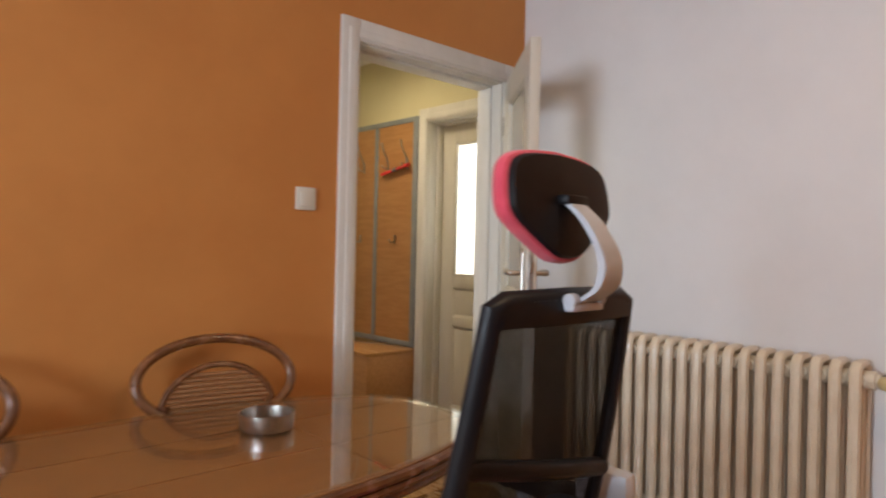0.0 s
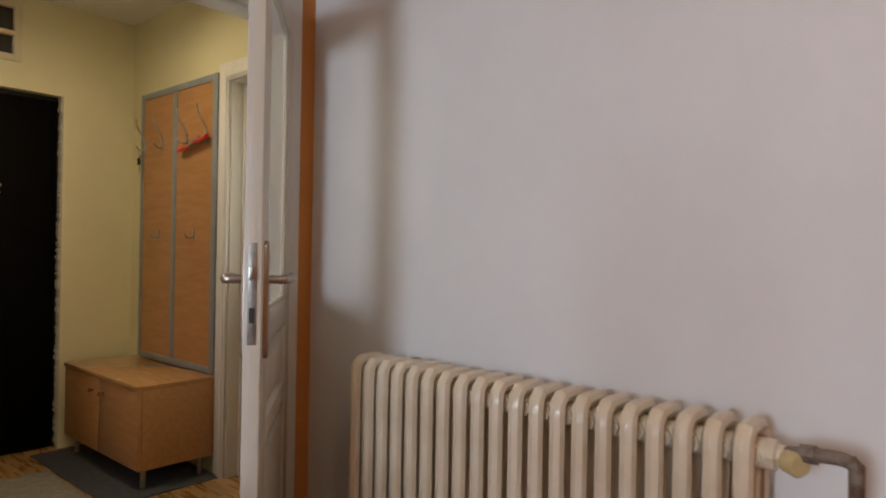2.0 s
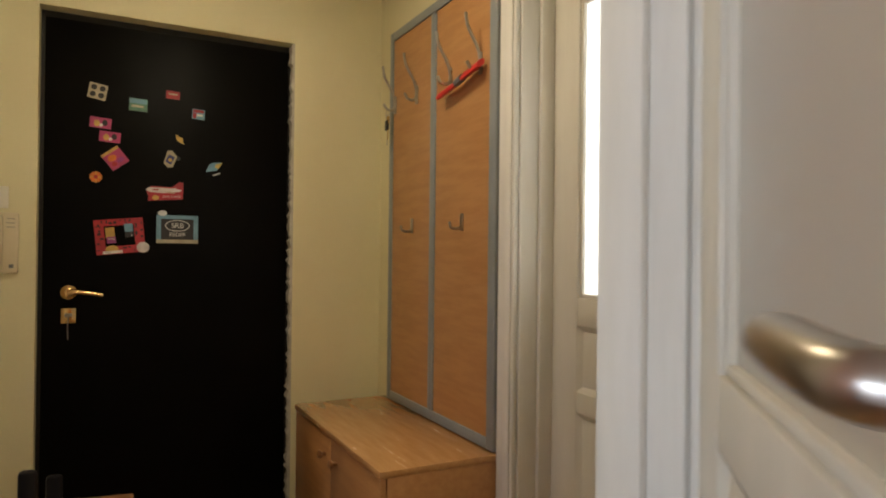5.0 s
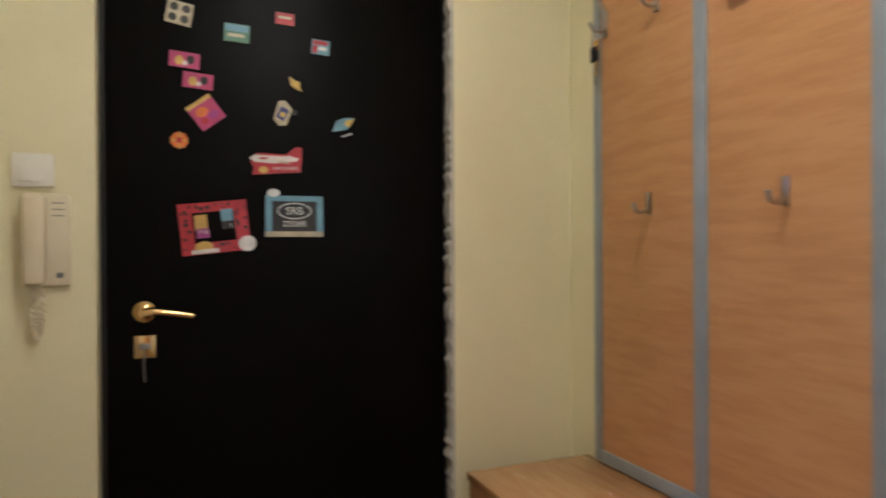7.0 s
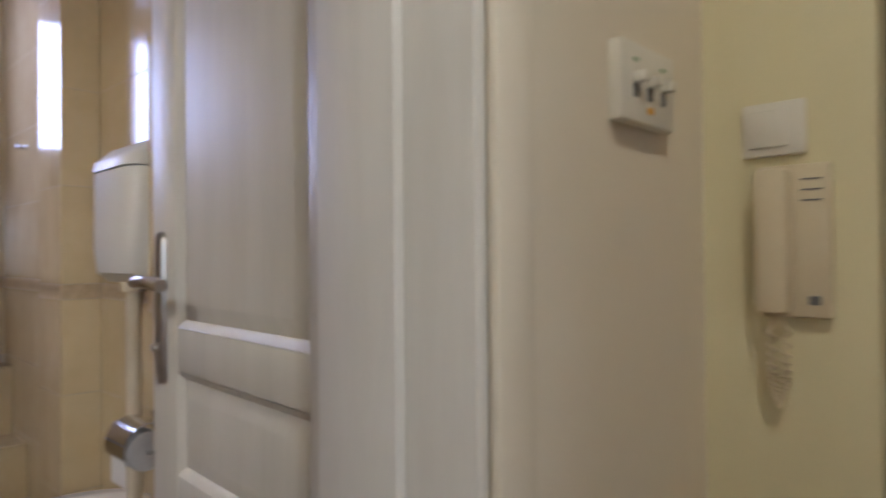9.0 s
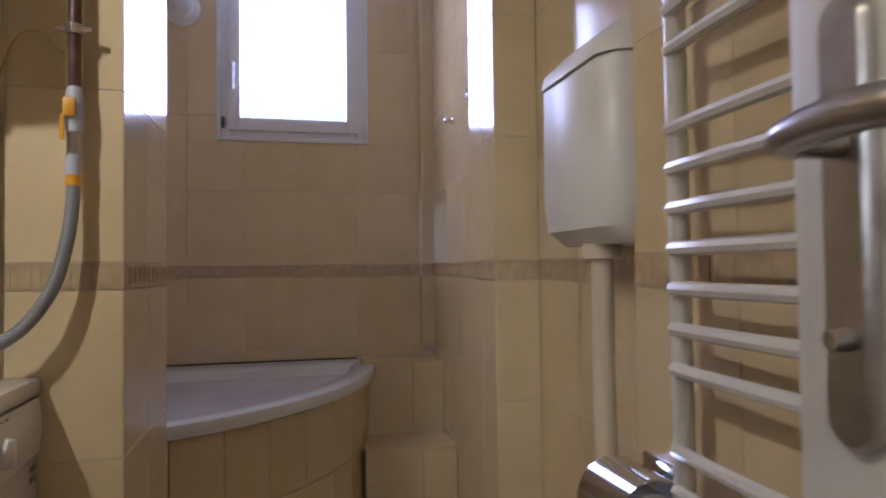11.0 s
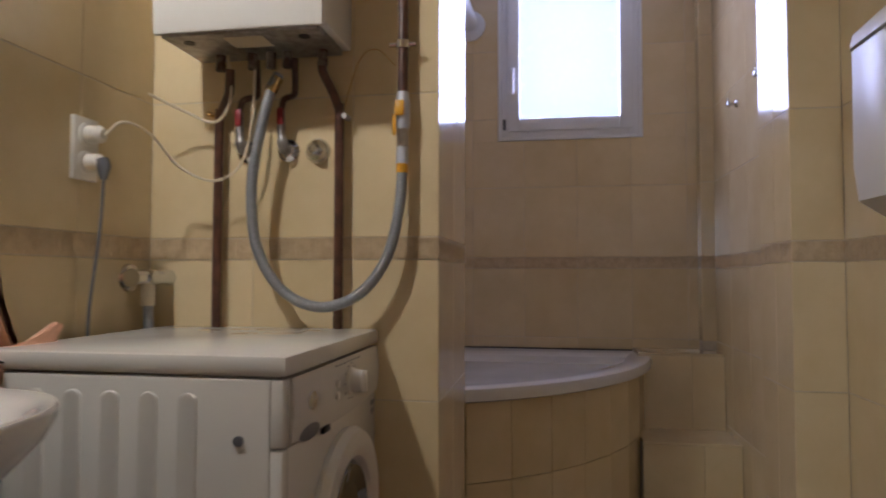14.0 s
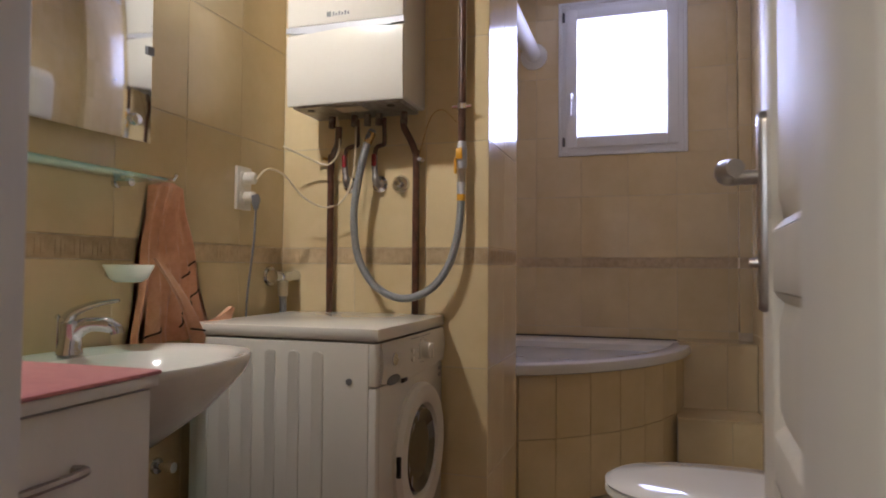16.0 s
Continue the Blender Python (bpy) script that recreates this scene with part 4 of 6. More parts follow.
ic = thing("intercom", "cream door intercom handset beside the entrance door", "intercom", pose(1.258, 4.345, 1.103))
part("base", boxes((0.0, -0.018, 0, 0.092, 0, 0.205), bevel=0.006), CREAM, ic)
hs = part("handset", boxes((0.004, -0.05, 0.004, 0.050, -0.012, 0.201), bevel=0.014), CREAM, ic)
part("button", boxes((0.066, -0.022, 0.018, 0.080, -0.018, 0.03), bevel=0.002), GREY_PLASTIC, ic)
for i in range(3):
    part("slit", boxes((0.058, -0.0195, 0.155 + 0.014 * i, 0.082, -0.0175, 0.157 + 0.014 * i)), GREY_PLASTIC, ic)
coil = []
for i in range(220):
    t = i / 219
    q = 2 * math.pi * t * 30
    c = Vector((0.030 - 0.0095 * math.cos(math.pi * t), -0.024, 0.002 - 0.118 * math.sin(math.pi * t) ** 0.6))
    r = Vector((math.sin(math.pi * t) * 0.3 + math.cos(math.pi * t), 0, 0.3 - math.sin(math.pi * t))).normalized()
    coil.append(c + r * 0.0045 * math.cos(q) + Vector((0, 0.006, 0)) * math.sin(q))
part("coiled_cord", tube(B(), coil, 0.0022, 5), CREAM, ic, "coiled cream cord")
hsw = thing("light_switch", "cream light switch above the intercom", "light switch", pose(1.238, 4.345, 1.322))
part("plate", boxes((0.0, -0.011, 0, 0.082, 0, 0.075), bevel=0.005), WHITE_PLASTIC, hsw)
part("rocker", boxes((0.012, -0.016, 0.012, 0.060, -0.011, 0.063), bevel=0.003), WHITE_PLASTIC, hsw)
fb = thing("toggle_switch_panel", "cream panel with three toggle switches beside the bathroom door", "switch panel", pose(1.18, 4.062, 1.347, 0, 0, 90))
part("plate", boxes((0.0, -0.02, 0, 0.142, 0, 0.097), bevel=0.005), WHITE_PLASTIC, fb)
for i in range(3):
    tg = part("toggle", boxes((0.026 + 0.036 * i, -0.036, 0.046, 0.042 + 0.036 * i, -0.018, 0.060), bevel=0.004), WHITE_PLASTIC, fb)
    part("toggle_slot", boxes((0.028 + 0.036 * i, -0.0212, 0.030, 0.040 + 0.036 * i, -0.0195, 0.046), bevel=0.0004), GREY_PLASTIC, fb)
    part("tab", boxes((0.027 + 0.036 * i, -0.0212, 0.073, 0.041 + 0.036 * i, -0.0195, 0.077)), material("pale green mark", (0.35, 0.45, 0.28), None, 9, 0.5), fb) if i != 1 else None
part("lamp_tab", boxes((0.064, -0.0215, 0.014, 0.078, -0.0195, 0.022), bevel=0.0005), YELLOW_TAG, fb)


# ---- magnets on the entrance door ----
def paint(name, c):
    return material(name, c, tuple(v * 0.75 for v in c), 25, 0.35, 0.1, 90, coat=0.2)


M_RED, M_PINK, M_GOLD, M_SKY, M_SAND, M_PURPLE, M_WHITE, M_GREEN, M_DARK, M_ORANGE = (paint(n, c) for n, c in (
    ("magnet red", (0.42, 0.028, 0.04)), ("magnet pink", (0.48, 0.06, 0.18)), ("magnet gold", (0.62, 0.42, 0.10)), ("magnet blue", (0.17, 0.34, 0.46)), ("magnet sand", (0.50, 0.43, 0.30)),
    ("magnet purple", (0.34, 0.06, 0.26)), ("magnet white", (0.70, 0.69, 0.66)), ("magnet green", (0.10, 0.22, 0.15)), ("magnet black", (0.02, 0.02, 0.02)), ("magnet orange", (0.70, 0.20, 0.03))))
Y_DOOR = 4.40


def magnet(name, label, x, z, turn, shapes):
    """shapes: (part name, material, outline in x and z, how far proud)."""
    ob = thing(name, label, "fridge magnet", pose(x, Y_DOOR, z, 0, turn, 0), group="magnets on the entrance door")
    for k, (pn, mt, poly, d) in enumerate(shapes):
        bm = strip(B(), poly, d, Matrix.Identity(4))
        bmesh.ops.recalc_face_normals(bm, faces=bm.faces[:])
        part(pn, bm, mt, ob)
    return ob


def rect(x0, z0, x1, z1):
    return [(x0, z0), (x1, z0), (x1, z1), (x0, z1)]


def disc(x, z, a, b=None, n=14):
    b = b or a
    return [(x + a * math.cos(2 * math.pi * i / n), z + b * math.sin(2 * math.pi * i / n)) for i in range(n)]


def letters(text, size, x, z, parent, mat, name="lettering", depth=0.0006, y=-0.0042):
    cu = bpy.data.curves.new(name, "FONT")
    cu.body, cu.size, cu.extrude, cu.align_x, cu.align_y = text, size, depth, "CENTER", "CENTER"
    tmp = new(name, cu)
    me = bpy.data.meshes.new_from_object(tmp.evaluated_get(bpy.context.evaluated_depsgraph_get()))
    bpy.data.objects.remove(tmp)
    me.materials.clear()
    me.materials.append(mat)
    ob = new(name, me)
    ob.parent = parent
    ob.matrix_basis = pose(x, y, z, 90, 0, 0)
    return ob


magnet("magnet", "square grey magnet with four round medallions", 1.580, 1.764, 10, [("plate", M_SAND, rect(-0.03, -0.028, 0.03, 0.028), 0.003)]
       + [("medallion", M_DARK, disc(sx * 0.014, sz * 0.013, 0.010), 0.0042) for sx in (-1, 1) for sz in (-1, 1)])
magnet("magnet", "landscape photo magnet with blue sky", 1.715, 1.730, 2, [("plate", M_GREEN, rect(-0.031, -0.023, 0.031, 0.023), 0.003), ("sky", M_SKY, rect(-0.029, 0.004, 0.029, 0.021), 0.0038),
       ("field", M_SAND, rect(-0.022, -0.010, 0.018, -0.002), 0.0038)])
rm = magnet("magnet", "small red rectangular magnet", 1.835, 1.781, 2, [("plate", M_RED, rect(-0.024, -0.015, 0.024, 0.015), 0.003), ("caption", M_SAND, rect(-0.016, 0.0, 0.016, 0.006), 0.0036)])
magnet("magnet", "blue and red souvenir magnet", 1.928, 1.717, 3, [("plate", M_SKY, rect(-0.023, -0.019, 0.023, 0.019), 0.003), ("stripe", M_RED, rect(-0.021, 0.006, 0.019, 0.017), 0.0037), ("corner", M_RED, rect(-0.021, -0.017, -0.008, 0.004), 0.0037), ("shape", M_WHITE, rect(-0.006, -0.008, 0.016, 0.001), 0.0037)])
for x, z in ((1.591, 1.650), (1.622, 1.601)):
    magnet("magnet", "pink rectangular photo magnet", x, z, 4, [("plate", M_PINK, rect(-0.035, -0.019, 0.035, 0.019), 0.003), ("blob", M_GOLD, disc(-0.012, -0.003, 0.010, 0.012), 0.0037),
           ("blob", M_DARK, disc(0.014, 0.002, 0.009, 0.011), 0.0037), ("blob", M_WHITE, disc(0.002, -0.008, 0.006), 0.0037)])
magnet("magnet", "tilted square pink and orange picture magnet", 1.640, 1.524, -38, [("plate", M_PINK, rect(-0.034, -0.034, 0.034, 0.034), 0.003), ("band", M_GOLD, rect(-0.034, 0.024, 0.034, 0.034), 0.0037),
       ("blob", M_ORANGE, disc(-0.008, 0.006, 0.016, 0.012), 0.0037), ("blob", M_PURPLE, disc(0.012, -0.014, 0.014, 0.009), 0.0037), ("blob", M_RED, disc(-0.015, -0.016, 0.009), 0.0037)])
magnet("magnet", "orange sun shaped magnet", 1.578, 1.451, 0, [("disc", M_ORANGE, [(0.022 * (1 if i % 2 else 0.82) * math.cos(math.pi * i / 10), 0.022 * (1 if i % 2 else 0.82) * math.sin(math.pi * i / 10)) for i in range(20)], 0.004),
       ("ray", M_GOLD, rect(-0.02, -0.002, 0.02, 0.002), 0.0046), ("ray", M_GOLD, rect(-0.002, -0.02, 0.002, 0.02), 0.0046), ("core", M_RED, disc(0, 0, 0.007), 0.005)])
magnet("magnet", "cream boat shaped souvenir magnet", 1.827, 1.534, 26, [("plate", M_SAND, [(-0.022, 0.025), (-0.008, 0.034), (0.018, 0.022), (0.022, -0.022), (0.006, -0.032), (-0.014, -0.022)], 0.003),
       ("picture", paint("magnet navy", (0.05, 0.06, 0.22)), rect(-0.011, -0.016, 0.012, 0.016), 0.0038), ("blob", M_GOLD, disc(0.002, -0.002, 0.007), 0.0044), ("ring", M_DARK, disc(0.026, 0.018, 0.007), 0.0035)])
magnet("magnet", "small gold figure magnet", 1.860, 1.614, 0, [("figure", M_GOLD, [(-0.014, 0.018), (0.0, 0.008), (0.012, 0.006), (0.012, -0.010), (0.018, -0.018), (0.002, -0.012), (-0.010, -0.004)], 0.005)])
magnet("magnet", "blue and gold fan shaped magnet", 1.988, 1.515, 0, [("fan", M_SKY, [(-0.030, -0.020), (-0.018, 0.010), (0.0, 0.018), (0.030, 0.020), (0.010, -0.012)], 0.004), ("wing", M_GOLD, [(0.006, 0.012), (0.030, 0.018), (0.016, -0.006), (0.002, 0.0)], 0.0048),
       ("bar", M_WHITE, [(-0.004, -0.030), (0.022, -0.020), (0.024, -0.024), (-0.002, -0.034)], 0.003)])
pl = magnet("magnet", "red and white airliner shaped magnet", 1.812, 1.405, -2, [("banner", M_RED, [(-0.062, -0.030), (0.062, -0.024), (0.062, -0.002), (-0.058, -0.010)], 0.003),
       ("backing", M_RED, [(-0.066, 0.004), (-0.050, 0.026), (0.024, 0.022), (0.052, 0.042), (0.066, 0.040), (0.064, -0.004), (-0.058, -0.012)], 0.0026), ("fuselage", M_WHITE, [(-0.068, 0.012), (-0.055, 0.021), (0.02, 0.017), (0.048, 0.020), (0.058, 0.010), (0.05, 0.004), (-0.01, -0.001), (-0.055, 0.003)], 0.0037),
       ("tail", M_RED, [(0.036, 0.016), (0.058, 0.032), (0.061, 0.030), (0.056, 0.012)], 0.0044), ("stripe", M_RED, [(-0.048, 0.010), (-0.038, 0.015), (-0.020, 0.014), (-0.026, 0.009)], 0.0042), ("wing", M_SAND, [(-0.008, 0.006), (0.018, 0.005), (0.036, -0.003), (0.020, -0.002)], 0.0044), ("palm", M_GOLD, disc(-0.034, -0.018, 0.012, 0.009), 0.0042)])
letters("AVIO KARTE", 0.0115, 0.022, -0.0145, pl, M_WHITE, y=-0.0034)
fr = magnet("magnet", "red picture frame magnet with small stickers", 1.659, 1.237, -6, [("frame_side", M_RED, rect(-0.082, -0.064, -0.05, 0.064), 0.003), ("frame_side", M_RED, rect(0.05, -0.064, 0.082, 0.064), 0.003),
       ("frame_side", M_RED, rect(-0.05, 0.040, 0.05, 0.064), 0.003), ("frame_side", M_RED, rect(-0.05, -0.064, 0.05, -0.036), 0.003), ("tag", M_GOLD, rect(-0.046, -0.004, -0.016, 0.034), 0.0036),
       ("tag", M_PURPLE, rect(-0.044, -0.024, -0.014, 0.0), 0.0042), ("tag", M_SKY, rect(0.018, 0.008, 0.046, 0.044), 0.0036), ("tag", M_DARK, rect(0.018, -0.006, 0.048, 0.014), 0.0042),
       ("sticker", M_GOLD, disc(-0.030, -0.046, 0.022, 0.014), 0.0046), ("sticker", M_WHITE, rect(-0.060, -0.062, 0.004, -0.052), 0.0052), ("apple", M_WHITE, disc(0.074, -0.048, 0.022, 0.020), 0.0048)])
rnd = random.Random(11)
for x0, x1, z0, z1, count in ((-0.079, -0.053, -0.050, 0.060, 12), (0.053, 0.079, -0.020, 0.060, 9), (-0.048, 0.048, 0.043, 0.061, 9), (0.006, 0.048, -0.060, -0.040, 5)):
    for i in range(count):
        x, z, w, h = rnd.uniform(x0, x1), rnd.uniform(z0, z1), rnd.uniform(0.002, 0.006), rnd.uniform(0.002, 0.006)
        bm = strip(B(), rect(max(x0, x - w), max(z0, z - h), min(x1, x + w), min(z1, z + h)), 0.0034, Matrix.Identity(4))
        bmesh.ops.recalc_face_normals(bm, faces=bm.faces[:])
        part("dark_print", bm, M_DARK, fr)
letters("EF", 0.010, -0.034, -0.008, fr, M_WHITE, y=-0.005)
letters("W", 0.014, -0.022, -0.010, fr, M_WHITE, y=-0.005)
letters("L", 0.014, 0.040, 0.003, fr, M_WHITE, y=-0.005)
bl = [("frame_side", M_SKY, rect(-0.064, 0.034, 0.064, 0.046), 0.003), ("frame_side", M_SAND, rect(-0.064, -0.046, 0.064, -0.034), 0.003), ("frame_side", M_SKY, rect(-0.064, -0.034, -0.050, 0.034), 0.003),
      ("frame_side", M_SKY, rect(0.050, -0.034, 0.064, 0.034), 0.003), ("insert", M_DARK, rect(-0.050, -0.034, 0.050, 0.034), 0.002),
      ("badge", M_WHITE, disc(0.0, 0.012, 0.038, 0.0185, 28), 0.0028), ("badge_field", M_DARK, disc(0.0, 0.012, 0.0355, 0.0162, 28), 0.0033), ("leaf_mark", M_WHITE, disc(-0.046, 0.052, 0.014, 0.009), 0.0037)]
sb = magnet("magnet", "blue edged frame magnet with a black lettered card", 1.857, 1.267, 0, bl)
sb.scale = (1.16, 1.0, 1.16)
letters("SRB", 0.024, 0, 0.0115, sb, M_WHITE, y=-0.0036)
letters("ZEDER", 0.0175, 0, -0.0175, sb, M_WHITE, y=-0.0028)

# ---- bathroom ----
wl = thing("mirror_lamp", "small chrome wall lamp above the bathroom mirror", "wall lamp", pose(0.25, 2.40, 2.40))
part("base", boxes((-0.05, 0, -0.025, 0.05, 0.02, 0.025), bevel=0.005), CHROME, wl)
part("arm", tube(B(), curve([(0, 0.02, 0), (0, 0.05, 0.008), (0, 0.08, 0.0), (0, 0.085, -0.012)]), 0.007, 8), CHROME, wl)
globe = part("globe", lathe(B(), [(0.012, 0.03), (0.03, 0.022), (0.04, 0.0), (0.03, -0.026), (0.001, -0.038)], pose(0, 0.085, -0.042), 20), LAMP_GLASS, wl, "glowing opal globe")
globe.visible_shadow = False


def washing_machine():
    """Local x across the front to the east, y towards the room, z up."""
    ob = thing("washing_machine", "white front loading washing machine between basin and pier", "washing machine", pose(-0.842, 2.46, 0))
    w, d, h = 0.592, 0.595, 0.855
    body = part("body", boxes((0.0, 0.0, 0.012, w, d - 0.03, h - 0.04), bevel=0.006), ENAMEL, ob)
    part("worktop", boxes((-0.002, 0.0, h - 0.038, w + 0.002, d, h), bevel=0.010), ENAMEL, ob)
    part("front_panel", boxes((0.002, d - 0.03, 0.09, w - 0.03, d - 0.008, h - 0.16), (0.002, d - 0.03, 0.012, w - 0.002, d - 0.012, 0.085), bevel=0.006), ENAMEL, ob)
    part("corner_strip", boxes((w - 0.029, d - 0.03, 0.09, w, d - 0.006, h - 0.16), (w - 0.029, d - 0.03, h - 0.157, w, d - 0.006, h - 0.041), bevel=0.005), ENAMEL, ob)
    rings = []
    for i in range(13):
        t = i / 12
        x = 0.004 + (w - 0.036) * t
        zb = h - 0.158 + 0.035 * t * t * 0 - 0.02 * math.sin(math.pi * t) * 0.6
        rings.append([(x, d - 0.03, zb), (x, d - 0.004, zb + 0.004), (x, d + 0.002, h - 0.10), (x, d - 0.004, h - 0.042), (x, d - 0.03, h - 0.042)])
    bm = loft(B(), rings)
    bmesh.ops.recalc_face_normals(bm, faces=bm.faces[:])
    cp = part("control_panel", bm, ENAMEL, ob)
    kn = part("programme_knob", lathe(B(), [(0.030, 0), (0.030, 0.004), (0.026, 0.008), (0.024, 0.03), (0.018, 0.034)], pose(0.245, d + 0.001, h - 0.095, -90, 0, 0), 24), WHITE_PLASTIC, cp)
    part("grip_rib", boxes((0.240, d + 0.030, h - 0.118, 0.250, d + 0.040, h - 0.072), bevel=0.003), WHITE_PLASTIC, kn)
    for i in range(13):
        q = math.radians(-200 + 33 * i)
        part("scale_mark", boxes((0.245 + 0.040 * math.cos(q) - 0.003, d + 0.0015, h - 0.095 + 0.038 * math.sin(q) - 0.001, 0.245 + 0.040 * math.cos(q) + 0.003, d + 0.0032, h - 0.095 + 0.038 * math.sin(q) + 0.001)), GREY_PLASTIC, cp)
    for i in range(7):
        part("print_bar", boxes((0.17 + 0.026 * i, d - 0.001, h - 0.053, 0.182 + 0.026 * i, d + 0.0005, h - 0.050)), GREY_PLASTIC, cp)
    for z in (0.088, 0.112):
        part("push_button", cyl(B(), (0.335, d, h - z), (0.335, d + 0.006, h - z), 0.008, n=14), WHITE_PLASTIC, cp)
    part("badge", lathe(B(), [(0.022, 0), (0.022, 0.003), (0.017, 0.005)], pose(0.475, d + 0.0005, h - 0.095, -90, 0, 0) @ Matrix.Diagonal((1, 0.8, 1, 1)), 24), CHROME, cp, "round silver badge")
    # Raised disc; its dark colour stands for the shade of a finger recess.
    bm = B()
    lathe(bm, [(0.05, 0), (0.046, 0.003)], pose(0.475, d - 0.004, h - 0.152, -90, 0, 0) @ Matrix.Diagonal((1, 0.3, 1, 1)), 24)
    part("drawer_grip", bm, GREY_PLASTIC, cp, "dark disc in place of the soap drawer finger recess")
    part("label_tick", boxes((0.375, d - 0.004, h - 0.172, 0.415, d + 0.002, h - 0.160), bevel=0.001), BLACK_PLASTIC, cp)
    for z in (0.175, 0.196):
        part("sticker", boxes((0.018, d - 0.0085, h - z - 0.012, 0.045, d - 0.0065, h - z)), GREY_PLASTIC, ob)
    cx, cz = 0.265, 0.455
    dm = pose(cx, d - 0.008, cz, -90, 0, 0)
    door = part("door", lathe(B(), [(0.205, 0), (0.207, 0.012), (0.198, 0.028), (0.17, 0.034), (0.145, 0.024), (0.135, 0.004)], dm, 48), WHITE_PLASTIC, ob, "round white door ring")
    part("glass_bowl", lathe(B(), [(0.136, 0.010), (0.125, 0.020), (0.09, 0.010), (0.05, 0.0), (0.001, -0.004)], dm, 40), material("dark bowl glass", (0.02, 0.016, 0.016), None, 6, 0.06, coat=1.0), door, "dark bowl glass")
    part("door_catch", boxes((cx + 0.193, d + 0.004, cz - 0.03, cx + 0.206, d + 0.018, cz + 0.03), bevel=0.003), BLACK_PLASTIC, door)
    for i in range(6):
        y = 0.045 + 0.074 * i
        o = [Vector((w, y + 0.018 * math.cos(q), (h - 0.085 if math.sin(q) > 0 else 0.17) + 0.018 * math.sin(q))) for q in (2 * math.pi * k / 20 for k in range(20))]
        c = Vector((w, y, 0.47))
        bm = loft(B(), [[Vector((p.x + dx, c.y + (p.y - c.y) * k, c.z + (p.z - c.z) * (1 - (1 - k) * 0.06))) for p in o] for dx, k in ((-0.001, 1.06), (0.0025, 0.96), (0.003, 0.86), (0.0028, 0.6))], True, (False, True))
        part("side_rib", bm, ENAMEL, body)
    part("side_plug", cyl(B(), (w, d - 0.085, h - 0.145), (w + 0.004, d - 0.085, h - 0.145), 0.009, n=14), GREY_PLASTIC, ob)
    for x in (0.04, w - 0.04):
        for y in (0.05, d - 0.06):
            part("foot", cyl(B(), (x, y, 0), (x, y, 0.014), 0.02, n=12), GREY_PLASTIC, ob)


washing_machine()


def boiler():
    """Local x out of the wall, y along it, z up from the lower edge."""
    ob = thing("gas_boiler", "white wall hung gas boiler over the washing machine", "boiler", pose(-0.846, 2.540, 1.572))
    d, w, h = 0.222, 0.436, 0.74
    part("casing", boxes((0.0, 0.0, 0.012, d - 0.012, w, h), bevel=0.008), ENAMEL, ob)
    rings = []
    for z, x in ((0.004, d - 0.004), (0.012, d), (0.12, d + 0.004), (0.20, d + 0.006), (0.245, d + 0.004), (0.252, d - 0.006)):
        rings.append([(d - 0.014, 0.002, z), (x, 0.004, z), (x + 0.002, w / 2, z + (0.012 if z > 0.2 else 0)), (x, w - 0.004, z), (d - 0.014, w - 0.002, z)])
    bm = loft(B(), rings)
    bmesh.ops.recalc_face_normals(bm, faces=bm.faces[:])
    part("front_flap", bm, ENAMEL, ob)
    rings = []
    for y in [w * i / 16 for i in range(17)]:
        z = 0.258 + 0.016 * math.sin(math.pi * y / w) * 0
        dip = -0.014 * math.sin(math.pi * y / w)
        rings.append([(d - 0.006, y, z + dip), (d + 0.005, y, z + dip), (d + 0.005, y, z + 0.018), (d - 0.006, y, z + 0.018)])
    bm = loft(B(), rings)
    bmesh.ops.recalc_face_normals(bm, faces=bm.faces[:])
    part("grey_band", bm, LIGHT_GREY, ob, "grey curved band")
    part("upper_front", boxes((d - 0.013, 0.002, 0.278, d + 0.004, w - 0.002, h - 0.002), bevel=0.006), ENAMEL, ob)
    part("maker_mark", boxes((d + 0.004, 0.155, 0.30, d + 0.0052, 0.172, 0.318), *[(d + 0.004, 0.177 + 0.011 * i, 0.302, d + 0.0052, 0.184 + 0.011 * i, 0.316 - 0.004 * (i % 2)) for i in range(6)]), GREY_PLASTIC, ob, "small grey maker's mark")
    part("underside", boxes((0.02, 0.02, -0.004, d - 0.01, w - 0.02, 0.013), bevel=0.003), OLD_STEEL, ob, "dull metal underside")
    part("rating_label", boxes((0.12, 0.17, -0.0055, 0.19, 0.27, -0.0035)), CREAM, ob)
    for y in (0.07, 0.37):
        part("cover_hole", cyl(B(), (0.17, y, -0.006), (0.17, y, -0.003), 0.014, n=14), DARK, ob)
    for y in (0.10, 0.19, 0.24, 0.285, 0.38):
        part("union", tube(B(), [(0.07, y, 0.0), (0.07, y, -0.045)], 0.013, 6), RUST, ob, "dark old union nut")


boiler()


def pipe(name, label, rows, mat=PIPE, cat="pipe"):
    ob = thing(name, label, cat, pose(*rows[0][0]))
    o = Vector(rows[0][0])
    for pts, r in [(rows, None)] if not isinstance(rows[0][0], tuple) else rows[1:]:
        part("pipe", tube(B(), [Vector(p) - o for p in curve(pts, 4)], r, 10), mat, ob)
    return ob


